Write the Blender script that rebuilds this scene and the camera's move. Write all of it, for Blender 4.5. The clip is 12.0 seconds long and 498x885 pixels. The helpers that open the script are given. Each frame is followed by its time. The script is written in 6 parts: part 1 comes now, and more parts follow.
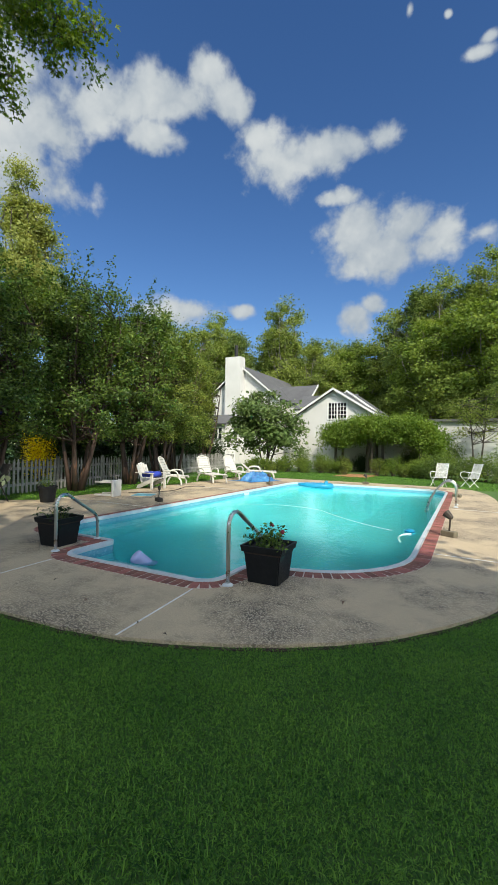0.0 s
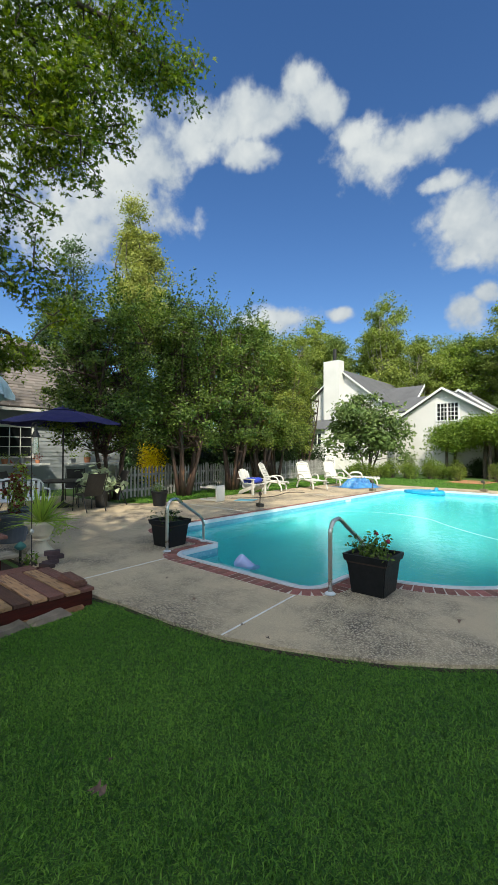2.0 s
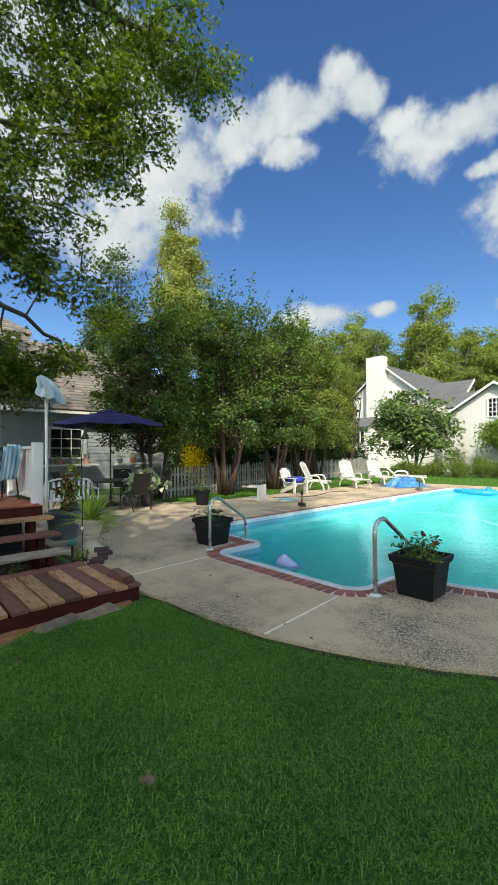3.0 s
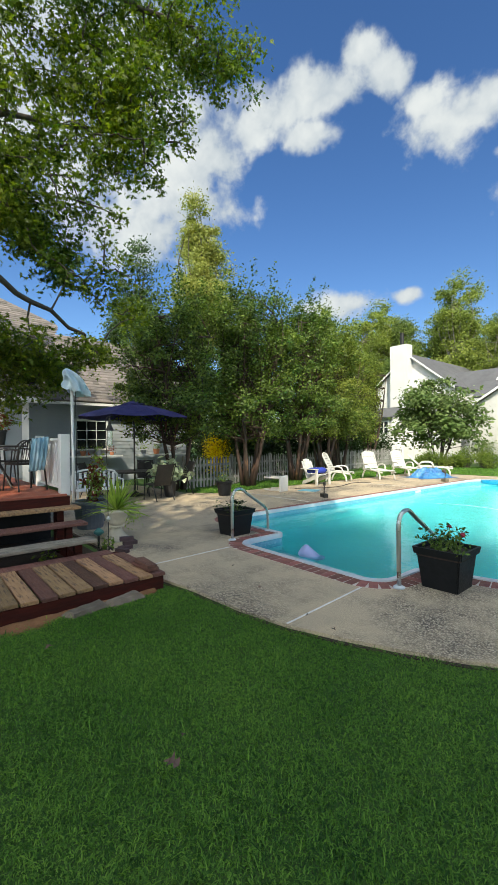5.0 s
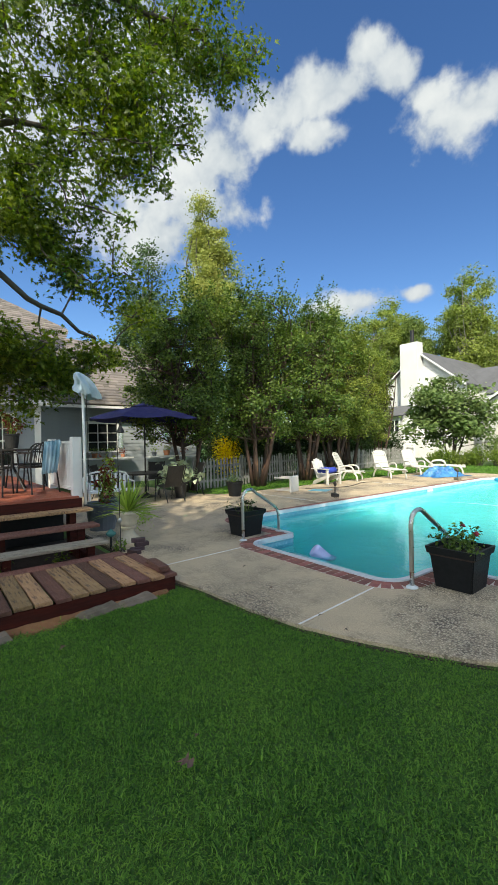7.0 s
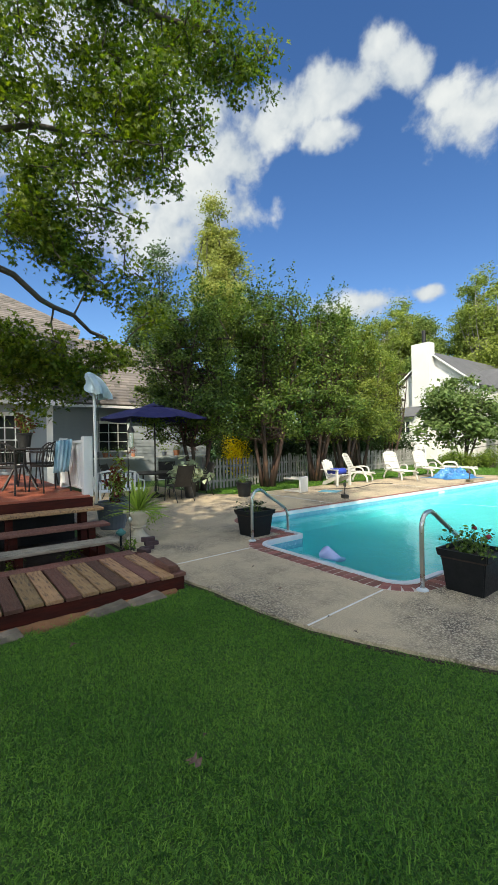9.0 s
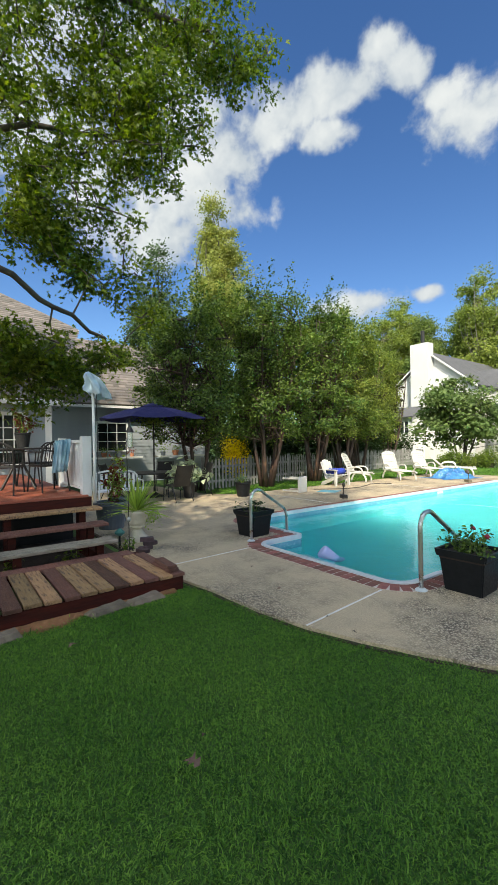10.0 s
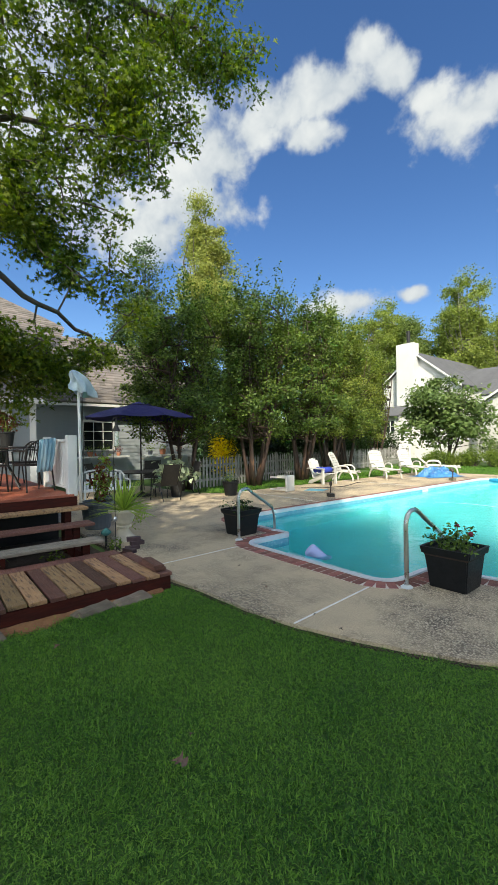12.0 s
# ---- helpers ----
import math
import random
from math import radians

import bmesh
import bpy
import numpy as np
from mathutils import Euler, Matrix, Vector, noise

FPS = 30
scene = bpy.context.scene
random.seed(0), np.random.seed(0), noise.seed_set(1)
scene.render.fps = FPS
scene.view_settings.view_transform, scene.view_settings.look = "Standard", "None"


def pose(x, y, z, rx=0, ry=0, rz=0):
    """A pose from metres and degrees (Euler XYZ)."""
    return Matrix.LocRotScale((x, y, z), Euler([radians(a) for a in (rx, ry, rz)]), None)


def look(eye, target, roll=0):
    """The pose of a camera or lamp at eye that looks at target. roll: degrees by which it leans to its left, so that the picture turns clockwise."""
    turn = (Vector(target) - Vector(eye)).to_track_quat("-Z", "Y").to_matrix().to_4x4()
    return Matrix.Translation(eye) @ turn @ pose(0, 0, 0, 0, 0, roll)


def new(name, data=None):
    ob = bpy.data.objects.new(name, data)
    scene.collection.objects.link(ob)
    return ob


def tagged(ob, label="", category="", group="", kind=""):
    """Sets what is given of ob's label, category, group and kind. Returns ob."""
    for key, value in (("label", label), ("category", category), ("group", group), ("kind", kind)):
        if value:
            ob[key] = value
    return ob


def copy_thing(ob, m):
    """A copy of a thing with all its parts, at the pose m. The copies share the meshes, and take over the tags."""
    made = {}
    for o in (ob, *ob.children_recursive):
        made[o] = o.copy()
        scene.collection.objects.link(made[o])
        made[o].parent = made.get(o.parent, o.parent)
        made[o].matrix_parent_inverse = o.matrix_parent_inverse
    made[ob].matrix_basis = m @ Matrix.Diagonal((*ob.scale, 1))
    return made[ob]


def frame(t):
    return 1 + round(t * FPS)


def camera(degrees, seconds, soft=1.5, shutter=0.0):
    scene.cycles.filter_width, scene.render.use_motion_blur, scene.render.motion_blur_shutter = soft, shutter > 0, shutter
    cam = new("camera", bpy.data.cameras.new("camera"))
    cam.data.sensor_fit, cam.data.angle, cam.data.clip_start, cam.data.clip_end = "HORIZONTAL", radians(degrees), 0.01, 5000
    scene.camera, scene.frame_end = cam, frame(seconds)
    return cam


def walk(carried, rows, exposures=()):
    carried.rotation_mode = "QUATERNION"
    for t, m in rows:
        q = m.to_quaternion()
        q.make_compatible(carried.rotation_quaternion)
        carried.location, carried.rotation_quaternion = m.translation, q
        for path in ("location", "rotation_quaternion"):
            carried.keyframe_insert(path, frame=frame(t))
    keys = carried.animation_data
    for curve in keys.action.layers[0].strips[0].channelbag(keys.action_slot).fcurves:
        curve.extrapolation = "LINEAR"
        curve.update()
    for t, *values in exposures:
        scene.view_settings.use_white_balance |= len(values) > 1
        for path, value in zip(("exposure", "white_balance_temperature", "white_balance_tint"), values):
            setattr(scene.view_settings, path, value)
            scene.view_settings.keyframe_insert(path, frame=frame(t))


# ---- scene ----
cam = camera(62.06, 12.0, soft=0.85)
EYE = 1.55
TURN = [(0, 28.0, 0.6, -1.0), (0.5, 29.13, 0.65, -1.06), (1, 31.43, 0.77, -1.09), (1.5, 36.47, 1.11, -0.65),
        (2, 41.68, 1.29, -0.18), (2.5, 45.23, 1.33, 0.18), (3, 47.36, 1.2, 0.34), (5, 50.37, -0.03, 0.54),
        (5.5, 50.89, -0.16, 0.67), (6, 51.18, -0.17, 0.84), (6.5, 51.43, -0.09, 1.13), (7, 51.73, 0.06, 1.23),
        (7.5, 52.15, 0.15, 1.21), (9.5, 53.13, 0.12, 0.88), (10, 52.91, 0.13, 0.87), (10.5, 52.53, 0.12, 0.88),
        (11, 52.12, 0.07, 0.86), (11.5, 51.87, 0.01, 0.89), (12, 51.2, -0.04, 0.88)]
walk(cam, [(t, pose(0, 0, EYE, 90 + p, r, y)) for t, y, p, r in TURN], [(0, 0.22, 6400, 5), (1, 0.26, 6400, 5), (2.5, 0.46, 6500, 4), (5, 0.55, 6550, 4), (9.3, 0.58, 6600, 5), (12, 0.58, 6600, 5)])

# ---- sun and sky ----
SUN_EL = 42.0      # the sun stands at +X, -Y
to_sun = Vector((math.sin(radians(135)) * math.cos(radians(SUN_EL)), math.cos(radians(135)) * math.cos(radians(SUN_EL)), math.sin(radians(SUN_EL))))
sun = new("sun", bpy.data.lights.new("sun", "SUN"))
sun.data.energy, sun.data.angle, sun.data.color = 4.4, radians(0.53), (1.0, 0.90, 0.75)
sun.matrix_world = look(to_sun * 50, (0, 0, 0))

world = bpy.data.worlds.new("sky")
scene.world = world
world.use_nodes = True


def sky_nodes(nt):
    nodes, links = nt.nodes, nt.links
    nodes.clear()
    out, back = nodes.new("ShaderNodeOutputWorld"), nodes.new("ShaderNodeBackground")
    links.new(back.outputs[0], out.inputs[0])
    sky = nodes.new("ShaderNodeTexSky")
    sky.sky_type, sky.sun_disc = "NISHITA", False
    sky.sun_elevation, sky.sun_rotation = radians(SUN_EL), radians(135)
    sky.air_density, sky.dust_density, sky.ozone_density = 1.0, 0.1, 3.0
    coord = nodes.new("ShaderNodeTexCoord")
    direction = coord.outputs["Generated"]
    swirl, swirl_off, warp = nodes.new("ShaderNodeTexNoise"), nodes.new("ShaderNodeVectorMath"), nodes.new("ShaderNodeVectorMath")
    swirl.inputs["Scale"].default_value, swirl.inputs["Detail"].default_value = 7.0, 4.0
    links.new(direction, swirl.inputs[0])
    swirl_off.operation, warp.operation = "SUBTRACT", "MULTIPLY_ADD"
    links.new(swirl.outputs["Color"], swirl_off.inputs[0])
    swirl_off.inputs[1].default_value = (0.5, 0.5, 0.5)
    links.new(swirl_off.outputs[0], warp.inputs[0])
    warp.inputs[1].default_value = (0.022, 0.022, 0.03)
    links.new(direction, warp.inputs[2])
    direction = warp.outputs[0]

    def math_node(op, a, b=None, c=None):
        n = nodes.new("ShaderNodeMath")
        n.operation = op
        for i, v in enumerate((a, b, c)):
            if v is None:
                continue
            if isinstance(v, (int, float)):
                n.inputs[i].default_value = v
            else:
                links.new(v, n.inputs[i])
        return n.outputs[0]

    def dot(vec):
        n = nodes.new("ShaderNodeVectorMath")
        n.operation = "DOT_PRODUCT"
        links.new(direction, n.inputs[0])
        n.inputs[1].default_value = vec
        return n.outputs["Value"]

    def noise_tex(scale, detail, rough, offset=(0, 0, 0)):
        m = nodes.new("ShaderNodeMapping")
        m.inputs["Location"].default_value = offset
        links.new(direction, m.inputs[0])
        n = nodes.new("ShaderNodeTexNoise")
        n.inputs["Scale"].default_value, n.inputs["Detail"].default_value, n.inputs["Roughness"].default_value = scale, detail, rough
        links.new(m.outputs[0], n.inputs[0])
        return n.outputs[0]

    def puffs(rows):
        """The greatest of several soft ovals, each of azimuth, elevation, half-width and half-height in degrees."""
        total = None
        for az, el, a, b in rows:
            ca, sa, ce, se = math.cos(radians(az)), math.sin(radians(az)), math.cos(radians(el)), math.sin(radians(el))
            u = math_node("DIVIDE", dot((ca, sa, 0)), math.sin(radians(a)))
            v = math_node("DIVIDE", dot((sa * se, -ca * se, ce)), math.sin(radians(b)))
            front = math_node("LESS_THAN", dot((-sa * ce, ca * ce, se)), 0.3)
            d = math_node("SQRT", math_node("ADD", math_node("MULTIPLY", u, u), math_node("MULTIPLY", v, v)))
            m = math_node("SUBTRACT", math_node("SUBTRACT", 1.0, d), math_node("MULTIPLY", front, 50.0))
            total = m if total is None else math_node("SMOOTH_MAX", total, m, 0.25)
        return total

    clouds = [puffs([(35.0, 42.6, 2.5, 1.8), (31.8, 40.2, 2.4, 1.9), (38.0, 39.8, 3.9, 2.3), (42.2, 39.6, 4.2, 3.0), (46.4, 38.0, 4.8, 3.5), (42.0, 36.2, 4.0, 1.8), (50.3, 37.4, 5.0, 4.0), (55.5, 34.8, 6.0, 4.2)]),
              puffs([(60, 31, 8.5, 5.5), (66, 26, 8.0, 4.5), (72, 33, 7.0, 6.0), (79, 34, 9.0, 9.0), (61, 37.5, 6.0, 4.5), (68, 41.5, 9.0, 6.5), (79, 43, 10.0, 8.0)]),
              puffs([(23.8, 34.6, 4.5, 3.2), (26.6, 37.0, 2.4, 1.7), (19.3, 35.3, 3.7, 2.2), (15.2, 35.8, 3.4, 1.5), (10.8, 36.1, 2.0, 1.4)]),
              puffs([(13.6, 27.0, 4.8, 3.4), (8.0, 27.3, 4.8, 2.8), (3.4, 25.9, 3.4, 2.4), (9.6, 24.4, 5.8, 3.0), (5.0, 24.2, 3.8, 2.2), (-1.6, 24.8, 1.9, 1.5)]),
              puffs([(37.8, 17.9, 4.9, 1.9), (41.2, 17.3, 3.0, 1.3)]),
              puffs([(13.9, 17.0, 1.9, 2.5), (12.2, 18.6, 1.7, 1.4)]),
              puffs([(16.2, 30.6, 2.7, 1.0), (29.2, 18.3, 1.6, 1.0), (7.8, 45.1, 0.5, 0.8), (2.9, 44.0, 0.4, 0.35), (-0.8, 40.5, 1.4, 0.7), (-1.8, 41.4, 0.9, 0.6)])]
    mask = clouds[0]
    for c in clouds[1:]:
        mask = math_node("MAXIMUM", mask, c)
    # away from the view the sky carries the same broken cloud
    big = math_node("MULTIPLY", math_node("SUBTRACT", noise_tex(2.2, 3, 0.5), 0.432), 5.0)
    behind = math_node("MULTIPLY", math_node("GREATER_THAN", dot((math.sin(radians(40)), -math.cos(radians(40)), 0)), 0.0), 1.0)
    mask = math_node("MAXIMUM", mask, math_node("SUBTRACT", math_node("MULTIPLY", big, behind), math_node("MULTIPLY", math_node("SUBTRACT", 1.0, behind), 20.0)))
    billow = math_node("SUBTRACT", math_node("MULTIPLY", math_node("ABSOLUTE", math_node("SUBTRACT", noise_tex(11.0, 4, 0.5, (5, 2, 1)), 0.5)), 4.5), 0.35)
    fine = math_node("ADD", math_node("MULTIPLY", math_node("SUBTRACT", noise_tex(14.0, 10, 0.6), 0.5), 2.1), math_node("MULTIPLY", billow, 0.4))
    wisp = math_node("MULTIPLY", math_node("SUBTRACT", noise_tex(6.0, 5, 0.55, (3, 1, 2)), 0.5), 0.9)
    dens = math_node("ADD", math_node("ADD", mask, fine), wisp)
    ramp = nodes.new("ShaderNodeMapRange")
    ramp.interpolation_type = "SMOOTHSTEP"
    ramp.inputs["From Min"].default_value, ramp.inputs["From Max"].default_value = -0.2, 0.6
    links.new(dens, ramp.inputs["Value"])
    shade = nodes.new("ShaderNodeMapRange")
    shade.interpolation_type = "SMOOTHSTEP"
    shade.inputs["From Min"].default_value, shade.inputs["From Max"].default_value = -0.3, 1.1
    shade.inputs["To Min"].default_value, shade.inputs["To Max"].default_value = 0.0, 1.0
    bottoms = math_node("ADD", math_node("MULTIPLY", math_node("SUBTRACT", noise_tex(7.5, 6, 0.55, (0, 0, -0.05)), 0.5), 1.9), math_node("MULTIPLY", billow, 0.45))
    links.new(math_node("ADD", math_node("ADD", bottoms, math_node("MULTIPLY", dens, 0.45)), 0.12), shade.inputs["Value"])
    tone = nodes.new("ShaderNodeMix")
    tone.data_type = "RGBA"
    tone.inputs["A"].default_value, tone.inputs["B"].default_value = (3.5, 3.9, 4.5, 1), (5.8, 5.9, 6.0, 1)
    links.new(shade.outputs[0], tone.inputs["Factor"])
    # clouds near the sun scatter more light
    glow = math_node("ADD", 1.0, math_node("MULTIPLY", math_node("POWER", math_node("MAXIMUM", dot(tuple(to_sun)), 0.0), 2.0), 3.5))
    lit = nodes.new("ShaderNodeVectorMath")
    lit.operation = "SCALE"
    links.new(tone.outputs["Result"], lit.inputs[0])
    links.new(glow, lit.inputs["Scale"])
    mix = nodes.new("ShaderNodeMix")
    mix.data_type = "RGBA"
    links.new(ramp.outputs[0], mix.inputs["Factor"])
    blue = nodes.new("ShaderNodeHueSaturation")
    blue.inputs["Saturation"].default_value, blue.inputs["Value"].default_value = 1.2, 1.12
    blue.inputs["Hue"].default_value = 0.509
    links.new(sky.outputs[0], blue.inputs["Color"])
    links.new(blue.outputs[0], mix.inputs["A"])
    links.new(lit.outputs[0], mix.inputs["B"])
    links.new(mix.outputs["Result"], back.inputs[0])
    back.inputs[1].default_value = 0.10


sky_nodes(world.node_tree)


# ---- materials ----
def surface(name, c1, c2, scale=4.0, rough=0.6, bump=0.0, bump_scale=60.0, metal=0.0, rand=0.0, island=0.0, spots=None, spot_scale=120.0,
            spot_share=0.4, through_light=0.0, coat=0.0, stretch=(1, 1, 1), gloss=0.5, distance=0.01):
    """A noise-mottled surface: two tones at a large scale, spots or grain at a fine one, bump, and a shift of tone by object or island."""
    m = bpy.data.materials.new(name)
    m.use_nodes = True
    nt = m.node_tree
    nodes, links = nt.nodes, nt.links
    bsdf = nodes["Principled BSDF"]
    coord, mp = nodes.new("ShaderNodeTexCoord"), nodes.new("ShaderNodeMapping")
    mp.inputs["Scale"].default_value = stretch
    links.new(coord.outputs["Object"], mp.inputs[0])

    def tex(s, detail=5.0, r=0.6):
        n = nodes.new("ShaderNodeTexNoise")
        n.inputs["Scale"].default_value, n.inputs["Detail"].default_value, n.inputs["Roughness"].default_value = s, detail, r
        links.new(mp.outputs[0], n.inputs[0])
        return n.outputs[0]

    def ranged(v, a, b, lo, hi):
        n = nodes.new("ShaderNodeMapRange")
        for k, x in zip(("From Min", "From Max", "To Min", "To Max"), (a, b, lo, hi)):
            n.inputs[k].default_value = x
        links.new(v, n.inputs[0])
        return n.outputs[0]

    def mixed(fac, a, b):
        n = nodes.new("ShaderNodeMix")
        n.data_type = "RGBA"
        for k, x in (("Factor", fac), ("A", a), ("B", b)):
            if isinstance(x, tuple):
                n.inputs[k].default_value = (*x, 1) if len(x) == 3 else x
            else:
                links.new(x, n.inputs[k])
        return n.outputs["Result"]

    col = mixed(ranged(tex(scale), 0.32, 0.68, 0, 1), c1, c2)
    if spots:
        t = tex(spot_scale, 3.0, 0.7)
        col = mixed(ranged(t, 1 - spot_share - 0.07, 1 - spot_share + 0.07, 0, 1), col, spots)
    shift = None
    if rand:
        shift, amount = nodes.new("ShaderNodeObjectInfo").outputs["Random"], rand
    elif island:
        shift, amount = nodes.new("ShaderNodeNewGeometry").outputs["Random Per Island"], island
    if shift is not None:
        h = nodes.new("ShaderNodeHueSaturation")
        links.new(col, h.inputs["Color"])
        links.new(ranged(shift, 0, 1, 1 - amount, 1 + amount), h.inputs["Value"])
        links.new(ranged(shift, 0, 1, 0.5 + 0.03 * amount, 0.5 - 0.03 * amount), h.inputs["Hue"])
        col = h.outputs[0]
    links.new(col, bsdf.inputs["Base Color"])
    bsdf.inputs["Metallic"].default_value = metal
    bsdf.inputs["Specular IOR Level"].default_value = gloss
    links.new(ranged(tex(scale * 3.1), 0.3, 0.7, max(rough - 0.1, 0.02), min(rough + 0.1, 1)), bsdf.inputs["Roughness"])
    if coat:
        bsdf.inputs["Coat Weight"].default_value = coat
    if bump:
        b = nodes.new("ShaderNodeBump")
        b.inputs["Strength"].default_value, b.inputs["Distance"].default_value = bump, distance
        links.new(tex(bump_scale, 4.0, 0.65), b.inputs["Height"])
        links.new(b.outputs[0], bsdf.inputs["Normal"])
    if through_light:
        tr, mx, out = nodes.new("ShaderNodeBsdfTranslucent"), nodes.new("ShaderNodeMixShader"), nodes["Material Output"]
        bright = nodes.new("ShaderNodeHueSaturation")
        bright.inputs["Saturation"].default_value, bright.inputs["Value"].default_value = 1.15, 1.5
        links.new(col, bright.inputs["Color"])
        links.new(bright.outputs[0], tr.inputs[0])
        mx.inputs[0].default_value = through_light
        links.new(bsdf.outputs[0], mx.inputs[1])
        links.new(tr.outputs[0], mx.inputs[2])
        links.new(mx.outputs[0], out.inputs[0])
    return m


def leaf_material(name, c1, c2, light=0.35, rough=0.5, scale=0.6, island=0.35, gloss=0.16):
    return surface(name, c1, c2, scale=scale, rough=rough, island=island, through_light=light, gloss=gloss)


def aggregate():
    """Exposed-aggregate concrete: pebbles that show where the cement has worn away, dull cement between, stains at a large scale."""
    m = bpy.data.materials.new("exposed_aggregate")
    m.use_nodes = True
    nodes, links = m.node_tree.nodes, m.node_tree.links
    bsdf = nodes["Principled BSDF"]
    coord = nodes.new("ShaderNodeTexCoord").outputs["Object"]

    def noisy(scale, detail=4.0, rough=0.6):
        n = nodes.new("ShaderNodeTexNoise")
        n.inputs["Scale"].default_value, n.inputs["Detail"].default_value, n.inputs["Roughness"].default_value = scale, detail, rough
        links.new(coord, n.inputs[0])
        return n.outputs[0]

    def ranged(v, a, b, lo=0.0, hi=1.0):
        n = nodes.new("ShaderNodeMapRange")
        for k, x in zip(("From Min", "From Max", "To Min", "To Max"), (a, b, lo, hi)):
            n.inputs[k].default_value = x
        links.new(v, n.inputs[0])
        return n.outputs[0]

    def mixed(fac, a, b, blend="MIX"):
        n = nodes.new("ShaderNodeMix")
        n.data_type, n.blend_type = "RGBA", blend
        for k, x in (("Factor", fac), ("A", a), ("B", b)):
            if isinstance(x, tuple):
                n.inputs[k].default_value = (*x, 1)
            elif isinstance(x, float):
                n.inputs[k].default_value = x
            else:
                links.new(x, n.inputs[k])
        return n.outputs["Result"]

    cells = nodes.new("ShaderNodeTexVoronoi")
    cells.inputs["Scale"].default_value, cells.inputs["Randomness"].default_value = 62.0, 1.0
    links.new(coord, cells.inputs[0])
    tone = nodes.new("ShaderNodeSeparateColor")
    links.new(cells.outputs["Color"], tone.inputs[0])
    pebble = mixed(tone.outputs[0], (0.32, 0.255, 0.18), (0.72, 0.61, 0.45))
    gap = ranged(cells.outputs["Distance"], 0.35, 0.6)
    stones = mixed(gap, pebble, (0.10, 0.08, 0.06))
    cement = mixed(ranged(noisy(0.55), 0.35, 0.65), (0.68, 0.54, 0.35), (0.58, 0.47, 0.31))
    cement = mixed(ranged(noisy(95.0, 3.0, 0.7), 0.42, 0.62, 0.0, 0.7), cement, (0.29, 0.225, 0.16))
    worn = ranged(noisy(0.75, 7.0, 0.68), 0.46, 0.62, 0.1, 0.92)
    col = mixed(worn, cement, stones)
    col = mixed(ranged(noisy(2.3, 5.0), 0.52, 0.75, 0.0, 0.28), col, (0.17, 0.145, 0.115))
    links.new(col, bsdf.inputs["Base Color"])
    bsdf.inputs["Roughness"].default_value = 0.85
    b = nodes.new("ShaderNodeBump")
    b.inputs["Strength"].default_value, b.inputs["Distance"].default_value = 0.9, 0.009
    h = nodes.new("ShaderNodeMath")
    h.operation = "MULTIPLY"
    links.new(worn, h.inputs[0])
    links.new(ranged(cells.outputs["Distance"], 0.0, 0.6, 1.0, 0.0), h.inputs[1])
    links.new(h.outputs[0], b.inputs["Height"])
    links.new(b.outputs[0], bsdf.inputs["Normal"])
    return m


